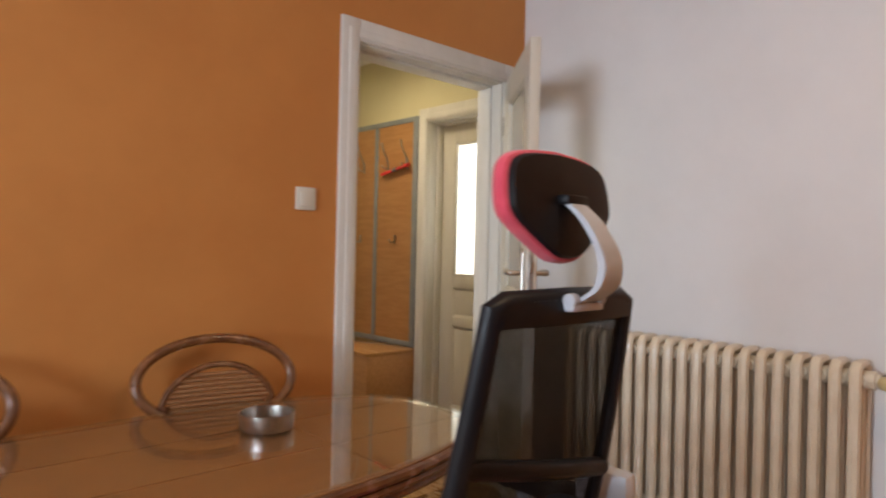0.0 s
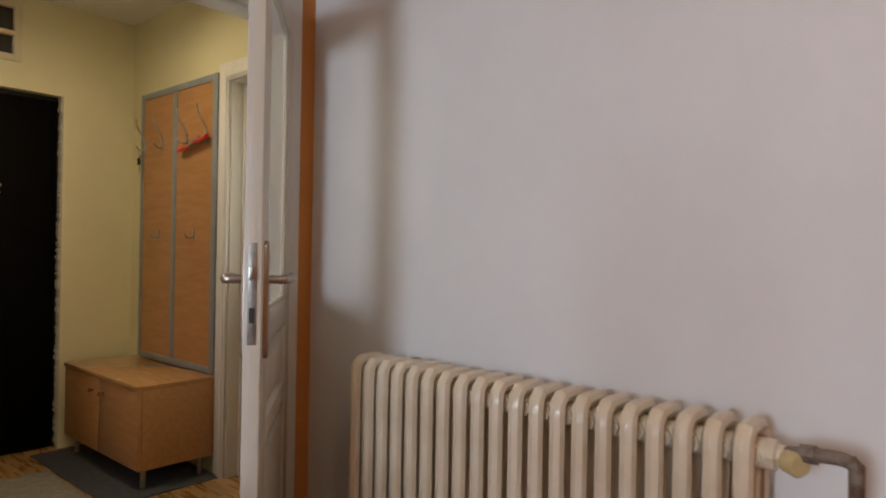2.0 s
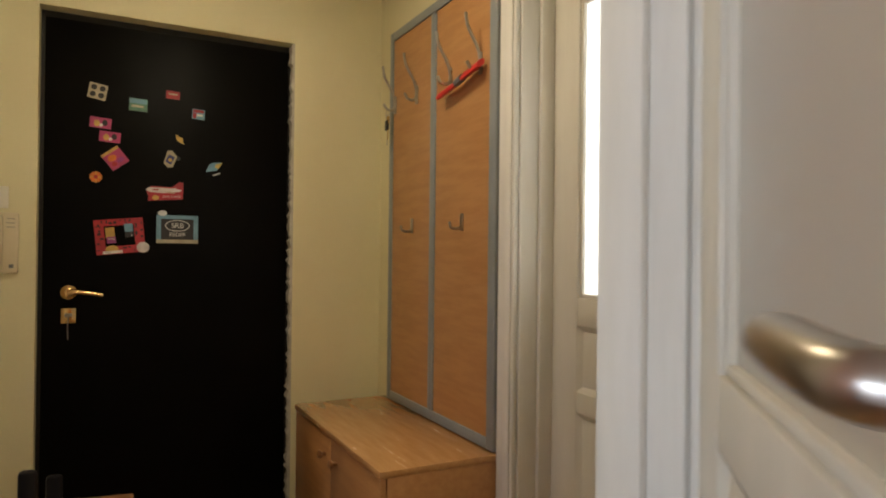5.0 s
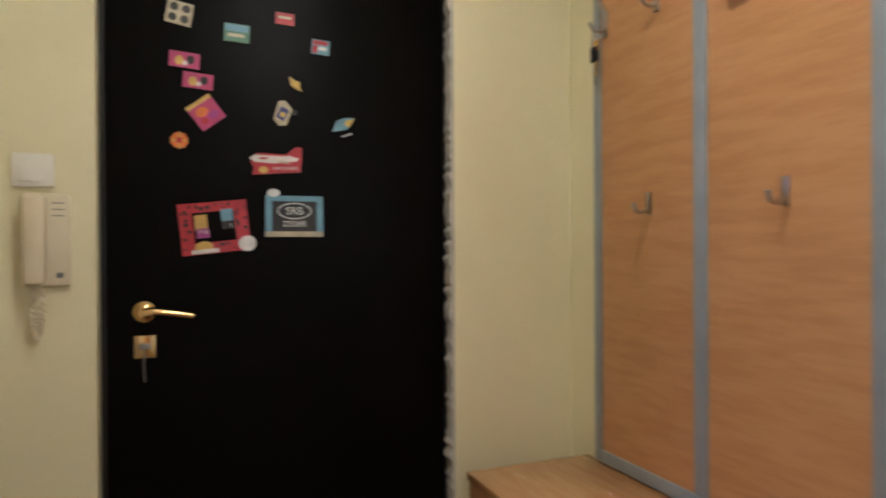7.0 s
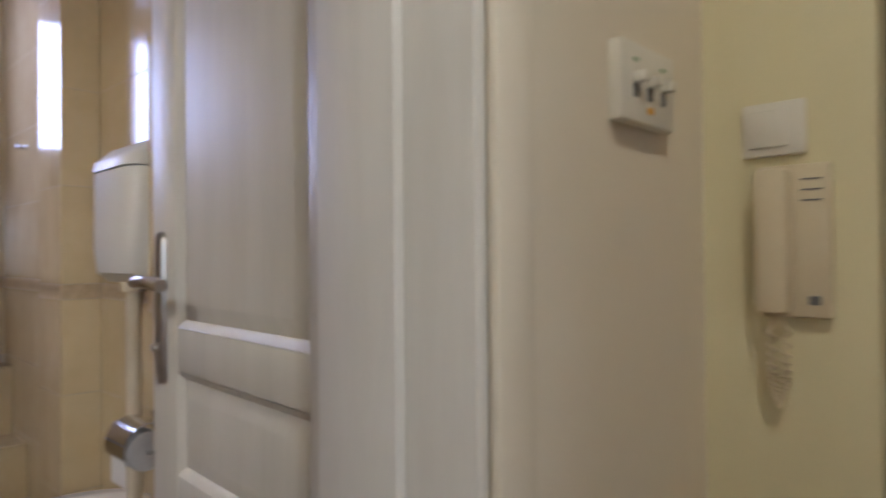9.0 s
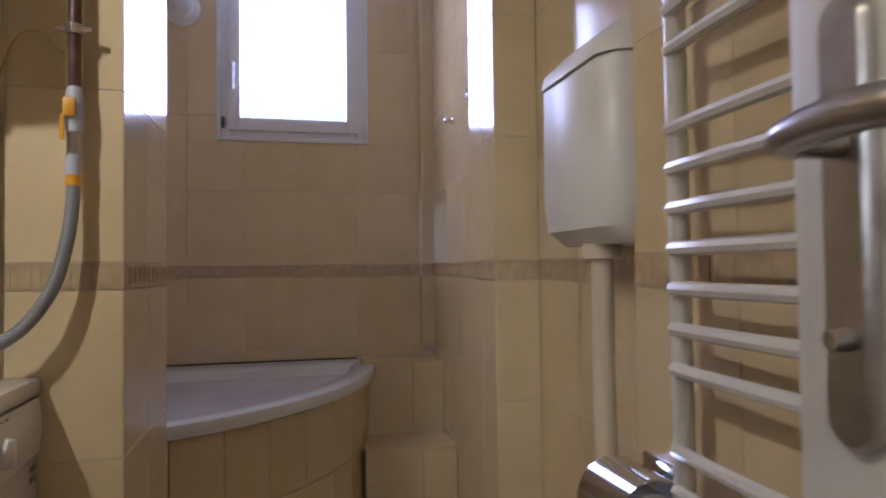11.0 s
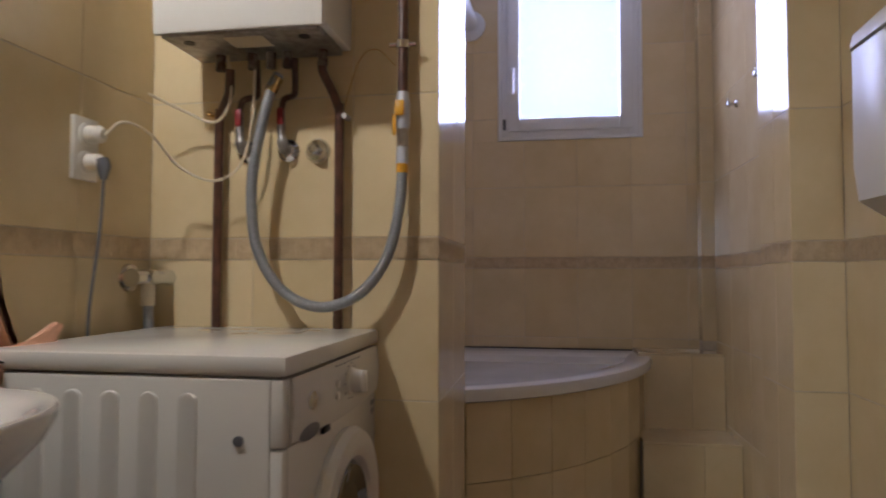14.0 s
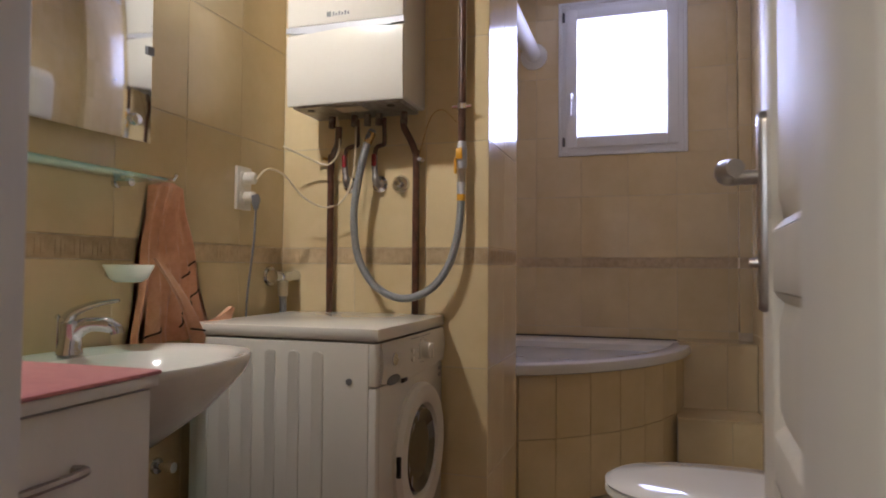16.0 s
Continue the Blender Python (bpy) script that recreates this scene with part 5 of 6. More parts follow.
XW = -0.848
p1 = thing("copper_pipe", "brown painted heating pipe from the boiler to behind the washing machine", "pipe", pose(XW + 0.03, 2.616, 0))
part("tube", tube(B(), curve([(0, 0, 0.0), (0, 0, 0.8), (0, 0, 1.38), (0, 0.004, 1.42), (0.012, 0.02, 1.445), (0.035, 0.045, 1.47), (0.04, 0.05, 1.53)], 5), 0.0125, 10), PIPE, p1)
part("air_tap", tube(B(), [(0, -0.012, 1.42), (0.01, -0.03, 1.425)], 0.006, 8), BRASS, p1)
p2 = thing("copper_pipe", "brown painted heating pipe from the boiler to behind the washing machine", "pipe", pose(XW + 0.03, 2.952, 0))
part("tube", tube(B(), curve([(0, 0, 0.0), (0, 0, 0.8), (0, 0, 1.38), (0, -0.004, 1.43), (0.006, -0.02, 1.475), (0.03, -0.035, 1.515), (0.04, -0.035, 1.54)], 5), 0.0125, 10), PIPE, p2)
part("clip", cyl(B(), (-0.025, 0.016, 1.405), (0.012, 0.016, 1.405), 0.008, n=8), OLD_STEEL, p2)
for y, top in ((2.685, 2.735), (2.802, 2.84)):
    v = thing("angle_valve", "chrome angle valve with a red handle under the boiler", "valve", pose(XW, y, 1.325))
    part("rosette", lathe(B(), [(0.030, 0), (0.030, 0.003), (0.022, 0.010), (0.014, 0.014)], pose(0.0, 0, 0, 0, 90, 0), 24), CHROME, v)
    part("valve_body", tube(B(), curve([(0.01, 0, 0), (0.03, 0, 0.002), (0.04, -0.002, 0.02), (0.04, -0.006, 0.055), (0.038, -0.008, 0.10)]), [0.015] * 9 + [0.011] * 8, 10), OLD_STEEL, v)
    part("handle", boxes((0.044, -0.014, 0.060, 0.056, 0.004, 0.105), bevel=0.005), VALVE_RED, v, "red lever handle")
    part("feed_pipe", tube(B(), curve([(0.038, -0.008, 0.095), (0.038, 0.0, 0.128), (0.04, 0.02, 0.136), (0.05, top - y - 0.004, 0.138), (0.055, top - y, 0.16), (0.06, top - y, 0.23)], 5), 0.0085, 8), PIPE, v)
rk = thing("stop_valve", "round chrome stop valve knob on the tiles", "valve", pose(XW, 2.884, 1.322, 0, 90, 0))
part("rosette", lathe(B(), [(0.034, 0), (0.034, 0.004), (0.028, 0.012), (0.016, 0.014)], None, 28), CHROME, rk)
part("knob", lathe(B(), [(0.013, 0.012), (0.014, 0.035), (0.010, 0.04)], None, 18), CHROME, rk)

gp = thing("gas_pipe", "dark brown gas pipe with a yellow tap and a clamp", "gas pipe", pose(XW + 0.035, 3.122, 0))
part("tube", tube(B(), [(0, 0, 1.455), (0, 0, 2.0), (0, 0, H_BATH)], 0.0135, 12), PIPE, gp)
cl = part("clamp", tube(B(), [(0, 0, 1.572), (0, 0, 1.592)], 0.019, 14), CHROME, gp)
part("clamp_screw", tube(B(), [(0.004, -0.034, 1.582), (0.004, 0.034, 1.582)], 0.006, 8), CHROME, cl)
part("tap_body", tube(B(), [(0, 0, 1.365), (0, 0, 1.38), (0, 0, 1.43), (0, 0, 1.46)], [0.016, 0.0185, 0.0185, 0.014], 12), LIGHT_GREY, gp)
part("tap_handle", boxes((0.018, -0.016, 1.395, 0.026, 0.008, 1.435), (0.018, -0.022, 1.345, 0.025, -0.012, 1.40), bevel=0.004), YELLOW_TAG, gp, "yellow tap handle")
part("hose_nut", tube(B(), [(0, 0, 1.318), (0, 0, 1.365)], 0.0145, 6), STEEL, gp)
part("earth_wire", tube(B(), curve([(0, -0.02, 1.53), (0, -0.07, 1.575), (-0.01, -0.12, 1.55), (-0.012, -0.165, 1.41)]), 0.0016, 6), BRASS, gp)
gh = thing("gas_hose", "grey braided gas hose hanging in a loop from the boiler", "hose", pose(XW + 0.05, 2.9, 0.9))
part("hose", tube(B(), curve([(-0.012, 0.222, 0.42), (-0.012, 0.221, 0.34), (0.0, 0.214, 0.24), (0.01, 0.185, 0.13), (0.02, 0.12, 0.045), (0.025, 0.02, 0.012), (0.03, -0.08, 0.055), (0.035, -0.145, 0.16), (0.04, -0.160, 0.30), (0.04, -0.145, 0.43), (0.035, -0.115, 0.56), (0.02, -0.10, 0.61)], 8), 0.0135, 12), HOSE, gh)
part("end_sleeve", tube(B(), [(-0.012, 0.222, 0.418), (-0.012, 0.221, 0.375)], 0.0155, 12), LIGHT_GREY, gh)
part("end_sleeve", tube(B(), [(0.035, -0.115, 0.56), (0.022, -0.102, 0.60)], 0.0155, 12), BRASS, gh)
part("tag", tube(B(), [(-0.012, 0.2215, 0.375), (-0.012, 0.221, 0.352)], 0.0148, 12), YELLOW_TAG, gh, "yellow label ring")

so = thing("wall_socket", "white double wall socket with two plugs", "socket", pose(-0.534, 2.40, 1.215))
part("plate", boxes((-0.082, 0, 0, 0.0, 0.012, 0.148), bevel=0.003), WHITE_PLASTIC, so)
for z, mt, r in ((0.108, WHITE_PLASTIC, 0.021), (0.042, WHITE_PLASTIC, 0.020)):
    pg = part("plug", lathe(B(), [(0.028, 0.012), (0.028, 0.016), (r, 0.018), (r, 0.048), (r * 0.6, 0.056)], pose(-0.041, 0, z, -90, 0, 0), 20), mt, so)
part("grey_plug", tube(B(), [(-0.041, 0.05, 0.045), (-0.041, 0.058, 0.03), (-0.041, 0.058, 0.0)], [0.018, 0.016, 0.008], 10), GREY_PLASTIC, so)
part("power_cord", tube(B(), curve([(-0.041, 0.058, 0.0), (-0.043, 0.05, -0.12), (-0.040, 0.03, -0.30), (-0.036, 0.03, -0.42)]), 0.004, 8), GREY_PLASTIC, so)
cb = thing("boiler_cable", "cream cable drooping from the socket to the boiler", "cable", pose(-0.575, 2.46, 1.32))
part("cord", tube(B(), curve([(0, 0, 0.0), (-0.02, 0.03, 0.035), (-0.08, 0.06, 0.02), (-0.14, 0.10, -0.05), (-0.18, 0.17, -0.085), (-0.19, 0.24, -0.05), (-0.20, 0.27, 0.06), (-0.205, 0.275, 0.25)], 6), 0.0036, 8), CREAM, cb)
part("loose_cord", tube(B(), curve([(-0.13, 0.02, 0.135), (-0.19, 0.09, 0.10), (-0.21, 0.16, 0.075), (-0.20, 0.21, 0.13), (-0.20, 0.20, 0.25)], 6), 0.0036, 8), CREAM, cb)

tp = thing("wall_tap", "chrome washing machine tap on the tiles", "tap", pose(-0.757, 2.40, 0.985) @ Matrix.Scale(1.45, 4))
part("rosette", lathe(B(), [(0.026, 0), (0.024, 0.006), (0.014, 0.012)], pose(0, 0, 0, -90, 0, 0), 20), CHROME, tp)
part("tap_body", tube(B(), [(0, 0.008, 0), (0, 0.03, 0), (0, 0.055, 0)], [0.013, 0.016, 0.013], 12), CHROME, tp)
part("cross_arm", tube(B(), [(0.05, 0.04, 0.0), (0.03, 0.04, 0.0), (-0.05, 0.04, 0.0), (-0.075, 0.04, 0.0)], [0.016, 0.012, 0.012, 0.019], 12), CHROME, tp)
part("hose_tail", tube(B(), [(0, 0.04, -0.01), (0, 0.04, -0.05)], 0.012, 10), CREAM, tp)
part("supply_hose", tube(B(), curve([(0, 0.04, -0.05), (0, 0.042, -0.12), (-0.01, 0.04, -0.3), (-0.01, 0.035, -0.5)]), 0.009, 8), HOSE, tp)


# ---- towel ----
def towel():
    ob = thing("towel", "peach terry towel with thin black stripes hung from a wall hook", "towel", pose(-0.178, 2.40, 0.80))
    rnd = random.Random(7)
    ridges = [(-0.78, 0.10, 1.0), (-0.42, 0.09, 0.8), (-0.1, 0.11, 1.1), (0.2, 0.07, 0.6), (0.48, 0.10, 1.0), (0.8, 0.09, 0.7)]

    def half_width(v):
        return 0.056 + 0.118 * (1 - v) ** 0.8

    def point(u, v):
        """u round the hung cloth, v from hem to hook: folds fan out from the hook."""
        sx = math.cos(u)
        w = half_width(v)
        belly = 0.046 + 0.012 * (1 - v)
        y = belly * math.sqrt(abs(math.sin(u))) if math.sin(u) > 0 else 0.0
        for c, wide, tall in ridges:
            c += 0.05 * math.sin(7 * v + 9 * c)
            y += (0.030 - 0.010 * v) * tall * (math.exp(-((sx - c) / wide) ** 2) - 0.35) * max(0.0, math.sin(u)) ** 0.3 * min(1, 4 * (1 - v) + 0.25)
        edge = 0.006 * math.sin(11 * v + 2 * sx)
        return Vector((-0.010 - 0.045 * (1 - v) + w * sx + edge, max(y, 0.004) + 0.004, 0.455 * v))
    n = 110
    rings = [[point(2 * math.pi * i / n, v) for i in range(n)] for v in [k / 40 for k in range(40)]]
    rings.append([p * 0.8 + Vector((0, 0.03, 0.462)) * 0.2 for p in rings[-1]])
    rings.append([p * 0.4 + Vector((0, 0.03, 0.466)) * 0.6 for p in rings[-2]])
    part("cloth", loft(B(), rings), TOWEL, ob)
    for (x0, z0), (x1, z1) in (((-0.083, 0.183), (-0.122, 0.234)), ((-0.097, 0.075), (-0.148, 0.149)), ((0.053, 0.017), (0.0, 0.043)), ((-0.06, 0.04), (-0.085, 0.083))):
        pts = []
        for i in range(22):
            t = i / 21
            x, z = x0 + (x1 - x0) * t, z0 + (z1 - z0) * t
            v = z / 0.455
            sx = max(-0.985, min(0.985, (x + 0.010 + 0.045 * (1 - v)) / half_width(v)))
            pts.append(point(math.acos(sx), v) + Vector((0, 0.001, 0)))
        part("stripe", tube(B(), pts, 0.0026, 6), BLACK_STRIPE, ob, "thin black woven stripe")

    def fold(t):
        return Vector((0.085 - 0.165 * t, 0.072 + 0.03 * math.sin(2.6 * t), 0.235 - 0.24 * t - 0.02 * t * t))
    rings = []
    for i in range(20):
        t = i / 19
        c, w = fold(t), 0.010 + 0.026 * math.sin(1.45 * min(1, t * 1.4)) + 0.004 * math.sin(9 * t)
        rings.append([c + Vector((w * math.cos(q), 0.014 * math.sin(q) * (0.5 + 0.5 * t) + 0.003 * math.cos(3 * q), 0.55 * w * math.cos(q))) for q in (2 * math.pi * k / 20 for k in range(20))])
    lap = part("front_fold", loft(B(), rings), TOWEL, ob, "loose fold of the towel")
    c = fold(0.8)
    part("stripe", tube(B(), [c + Vector((0.034 - 0.068 * i / 9, 0.004 + 0.0125 * math.sqrt(max(0, 1 - ((i - 4.5) / 4.7) ** 2)), 0.012 - 0.012 * i / 9)) for i in range(10)], 0.0026, 6), BLACK_STRIPE, lap, "thin black woven stripe")
    rings = []
    for i in range(16):
        t = i / 15
        c = Vector((-0.075 - 0.165 * t, 0.085 - 0.005 * t, -0.012 + 0.04 * t + 0.062 * t * t))
        hgt = 0.062 * (1 - t) ** 0.8 + 0.004
        rings.append([c + Vector((0.01 * math.sin(q), (0.020 * math.cos(q) + 0.006 * math.sin(3 * q + 5 * t)) * (1 - 0.6 * t), hgt * math.sin(q))) for q in (2 * math.pi * k / 20 for k in range(20))])
    part("flap", loft(B(), rings), TOWEL, ob, "corner of the towel laid on the machine")
    part("hook", tube(B(), [(0, 0.0, 0.47), (0, 0.05, 0.465), (0, 0.06, 0.48)], 0.006, 8), CHROME, ob)


towel()


# ---- basin, tap, shelf, mirror ----
def basin():
    ob = thing("wash_basin", "white ceramic wash basin hung on the tiled wall", "wash basin", pose(0.185, 2.402, 0.815))
    a, b = 0.285, 0.235

    def ring(k, z, dy=0.0, back=True):
        out = []
        for p in oval(a * k, b * k, z, 56, 2.35, 0, b + dy):
            if back and p.y < 0.0:
                p.y = 0.0
            out.append(p)
        return out
    part("bowl", loft(B(), [ring(0.30, -0.24, -0.09), ring(0.5, -0.20, -0.07), ring(0.78, -0.12, -0.03), ring(0.95, -0.045, 0), ring(1.0, -0.018), ring(1.005, -0.006), ring(0.99, 0.0), ring(0.90, -0.002, 0.006, False),
                        ring(0.80, -0.012, 0.02, False), ring(0.70, -0.05, 0.02, False), ring(0.5, -0.10, 0.02, False), ring(0.12, -0.125, 0.02, False)]), CERAMIC, ob)
    part("pedestal", loft(B(), [oval(k * 0.085, k * 0.075, z, 32, 2.3, 0, 0.14) for k, z in ((1.25, -0.815), (1.15, -0.78), (0.95, -0.6), (0.92, -0.4), (1.15, -0.19))]), CERAMIC, ob, "white ceramic pedestal")
    part("overflow", cyl(B(), (0.0, 0.10, -0.03), (0.0, 0.106, -0.031), 0.009, n=12), DARK, ob)


basin()
fc = thing("basin_tap", "chrome single lever basin mixer", "tap", pose(0.168, 2.458, 0.812) @ Matrix.Scale(0.84, 4))
part("tap_body", tube(B(), [(0, 0, 0), (0, 0, 0.010), (0, 0.001, 0.02), (-0.002, 0.004, 0.06), (-0.003, 0.006, 0.085), (-0.003, 0.006, 0.092)], [0.034, 0.033, 0.030, 0.028, 0.030, 0.024], 20), CHROME, fc)
part("spout", tube(B(), curve([(0, 0.005, 0.05), (-0.016, 0.035, 0.078), (-0.036, 0.08, 0.082), (-0.05, 0.108, 0.070), (-0.052, 0.112, 0.056)]), [0.023] * 8 + [0.021] * 8 + [0.018] * 9, 14), CHROME, fc)
part("lever", tube(B(), curve([(0.004, -0.006, 0.096), (-0.006, 0.014, 0.118), (-0.028, 0.06, 0.138), (-0.055, 0.115, 0.148)]), [0.028, 0.028, 0.027, 0.026, 0.024, 0.022, 0.020, 0.019, 0.018, 0.017, 0.016, 0.015, 0.014, 0.013, 0.011, 0.010, 0.009, 0.008, 0.006], 14, flat=0.6), CHROME, fc)
part("pop_up_rod", tube(B(), [(0.02, -0.022, 0.0), (0.02, -0.022, 0.10)], 0.0028, 8), CHROME, fc)
part("rod_knob", lathe(B(), [(0.002, 0), (0.007, 0.004), (0.007, 0.01), (0.002, 0.014)], pose(0.02, -0.022, 0.096), 12), CHROME, fc)
for x, z in ((-0.05, 0.56), (-0.19, 0.45)):
    av = thing("angle_valve", "chrome angle valve low on the tiled wall", "valve", pose(x, 2.40, z))
    part("rosette", lathe(B(), [(0.024, 0), (0.022, 0.006), (0.012, 0.01)], pose(0, 0, 0, -90, 0, 0), 18), CHROME, av)
    part("valve_body", tube(B(), [(0, 0.008, 0), (0, 0.04, 0)], 0.011, 10), CHROME, av)
    part("knob", tube(B(), [(0, 0.038, 0), (0, 0.06, 0)], [0.017, 0.015], 8), CHROME, av)
gs = thing("glass_shelf", "green edged glass shelf on chrome brackets", "shelf", pose(-0.09, 2.40, 1.247))
g = part("shelf_board", boxes((0, 0.004, 0, 0.56, 0.105, 0.007), bevel=0.0015), SHELF_GLASS, gs)
for x in (0.075, 0.485):
    part("bracket", lathe(B(), [(0.014, 0), (0.014, 0.01), (0.010, 0.014), (0.011, 0.045), (0.011, 0.055)], pose(x, 0.0, -0.011, -90, 0, 0), 14), CHROME, gs)
mr = thing("wall_mirror", "frameless rectangular mirror over the glass shelf", "mirror", pose(-0.083, 2.4465, 1.349, 0, 0, -5))
part("glass", boxes((0.0, 0.0, 0, 0.50, 0.005, 0.66), bevel=0.0015), MIRROR, mr)
part("clip", boxes((-0.003, 0.002, 0.24, 0.018, 0.009, 0.262)), GREY_PLASTIC, mr)
part("fixing_knob", lathe(B(), [(0.017, 0.005), (0.017, 0.011), (0.014, 0.015), (0.001, 0.016)], pose(0.053, 0, 0.055, -90, 0, 0), 22), CHROME, mr, "round chrome mirror fixing")
sd = thing("soap_dish", "glass soap dish in a chrome wall ring", "soap dish", pose(0.005, 2.47, 0.99))
part("dish", lathe(B(), [(0.032, -0.014), (0.046, -0.004), (0.062, 0.030), (0.060, 0.031), (0.042, 0.004), (0.001, -0.004)], None, 28), FROST, sd)
rg = part("ring", tube(B(), [(0.045 * math.cos(q), 0.045 * math.sin(q), 0.006) for q in (2 * math.pi * i / 28 for i in range(29))], 0.0045, 8, False), CHROME, sd)
part("arm", tube(B(), [(0, -0.045, 0.006), (0, -0.07, 0.006)], 0.008, 8), CHROME, rg)
cab = thing("bathroom_cabinet", "low white drawer cabinet beside the basin", "cabinet", pose(0.36, 2.402, 0))
part("body", boxes((0.0, 0.0, 0.0, 0.56, 0.44, 0.795), bevel=0.002), LACQUER, cab)
part("top", boxes((-0.004, 0.0, 0.796, 0.564, 0.472, 0.817), bevel=0.003), LACQUER, cab)
for z0, z1 in ((0.41, 0.79), (0.02, 0.405)):
    dr = part("drawer_front", boxes((0.003, 0.441, z0, 0.557, 0.459, z1), bevel=0.003), LACQUER, cab)
    hb = tube(B(), curve([(0.17, 0.459, z1 - 0.10), (0.175, 0.485, z1 - 0.10), (0.28, 0.49, z1 - 0.10), (0.385, 0.485, z1 - 0.10), (0.39, 0.459, z1 - 0.10)]), 0.008, 8)
    part("handle", hb, STEEL, dr)
bmt = thing("pink_mat", "pink terry mat spread on the cabinet", "mat", pose(0.36, 2.402, 0.8175))
part("cloth", boxes((-0.006, 0.01, 0, 0.55, 0.476, 0.008), bevel=0.003), MAT_PINK, bmt)


# ---- toilet, cistern, paper holder, towel rail ----
def toilet():
    ob = thing("toilet", "white ceramic toilet with a closed lid", "toilet", pose(-0.55, 4.0, 0))
    part("bowl", loft(B(), [oval(0.11, 0.20, 0.0, 40, 2.4, 0, 0.02), oval(0.10, 0.18, 0.12, 40, 2.4, 0, 0.02), oval(0.13, 0.24, 0.26, 40, 2.3, 0, -0.05), oval(0.18, 0.29, 0.37, 40, 2.3, 0, -0.06), oval(0.185, 0.295, 0.40, 40, 2.3, 0, -0.06)]), CERAMIC, ob)
    part("seat", loft(B(), [oval(0.185, 0.30, 0.403, 40, 2.3, 0, -0.07), oval(0.195, 0.31, 0.410, 40, 2.3, 0, -0.07), oval(0.193, 0.308, 0.424, 40, 2.3, 0, -0.07)]), WHITE_PLASTIC, ob)
    part("lid", loft(B(), [oval(0.192, 0.306, 0.427, 40, 2.3, 0, -0.07), oval(0.195, 0.31, 0.434, 40, 2.3, 0, -0.07), oval(0.18, 0.29, 0.445, 40, 2.3, 0, -0.07), oval(0.10, 0.2, 0.452, 40, 2.2, 0, -0.07)]), CERAMIC, ob)


toilet()
ci = thing("cistern", "white plastic high cistern with its flush pipe on the tiled wall", "cistern", pose(-0.53, 4.30, 1.115))


def cring(z, kx, y0, dx=0.0):
    w = 0.172 * kx
    pts = [(-w, -0.004), (-w, y0 + 0.05), (-w + 0.012, y0 + 0.02), (-w + 0.045, y0), (w - 0.045, y0), (w - 0.012, y0 + 0.02), (w, y0 + 0.05), (w, -0.004)]
    return [Vector((x + dx, y, z)) for x, y in pts]


part("tank", loft(B(), [cring(0.0, 0.90, -0.15), cring(0.03, 0.98, -0.185), cring(0.10, 1.0, -0.192), cring(0.34, 1.0, -0.19), cring(0.345, 0.99, -0.186)]), WHITE_PLASTIC, ci)
part("lid", loft(B(), [cring(0.347, 1.005, -0.194), cring(0.375, 1.0, -0.188), cring(0.42, 0.96, -0.14), cring(0.44, 0.9, -0.09)]), WHITE_PLASTIC, ci)
part("collar", lathe(B(), [(0.034, -0.03), (0.038, -0.028), (0.04, -0.002), (0.036, 0.002)], pose(0, -0.12, 0), 24), CREAM, ci)
part("flush_pipe", tube(B(), curve([(0, -0.12, -0.02), (0, -0.12, -0.06), (0, -0.12, -0.35), (0, -0.115, -0.60), (0, -0.13, -0.70), (0, -0.18, -0.73)]), [0.028, 0.026, 0.024] + [0.0225] * 28, 16), CREAM, ci)
ph_ = thing("paper_holder", "chrome toilet paper holder with a paper roll", "paper holder", pose(-0.272, 4.16, 0.683))
rings = []
for i in range(12):
    q = math.radians(-20 + 150 * i / 11)
    r0, r1 = 0.064, 0.0665
    c = Vector((0, -0.066, 0))
    d = Vector((0, -math.cos(q), math.sin(q)))
    rings.append([c + d * r0 + Vector((-0.068, 0, 0)), c + d * r1 + Vector((-0.068, 0, 0)), c + d * r1 + Vector((0.068, 0, 0)), c + d * r0 + Vector((0.068, 0, 0))])
bm = loft(B(), rings)
bmesh.ops.recalc_face_normals(bm, faces=bm.faces[:])
part("cover", bm, CHROME, ph_)
part("wall_bracket", boxes((-0.07, -0.008, -0.02, 0.07, 0, 0.07), bevel=0.004), CHROME, ph_)
part("spindle", tube(B(), curve([(0.075, -0.006, 0.0), (0.078, -0.03, -0.008), (0.075, -0.066, -0.012), (0.06, -0.066, -0.012), (-0.066, -0.066, -0.012)]), 0.005, 8), CHROME, ph_)
part("paper_roll", lathe(B(), [(0.02, -0.055), (0.052, -0.055), (0.053, -0.05), (0.053, 0.05), (0.052, 0.055), (0.02, 0.055)], pose(0, -0.066, -0.012, 0, 90, 0), 30), PAPER, ph_)
part("loose_sheet", boxes((-0.05, -0.121, -0.10, 0.05, -0.1185, 0.0)), PAPER, ph_)
tr_ = thing("towel_radiator", "white tubular towel radiator on the tiled wall", "towel radiator", pose(-0.155, 4.11, 0.35))
for x in (0.0, 0.46):
    part("post", tube(B(), [(x, 0, 0), (x, 0, 1.45)], 0.016, 12), ENAMEL, tr_)
for i in range(24):
    z = 0.05 + 0.058 * i
    if i in (8, 16):
        continue
    part("rung", tube(B(), curve([(0.0, -0.012, z), (0.10, -0.020, z), (0.23, -0.023, z), (0.36, -0.020, z), (0.46, -0.012, z)], 3), 0.0105, 8), ENAMEL, tr_)
for x in (0.06, 0.40):
    part("wall_mount", tube(B(), [(x, 0.05, 1.2), (x, -0.01, 1.2)], 0.011, 8), ENAMEL, tr_)

# ---- bath alcove ----
tub = thing("corner_bath", "white acrylic corner bath with a curved tiled apron", "bathtub", pose(-2.70, 2.65, 0))


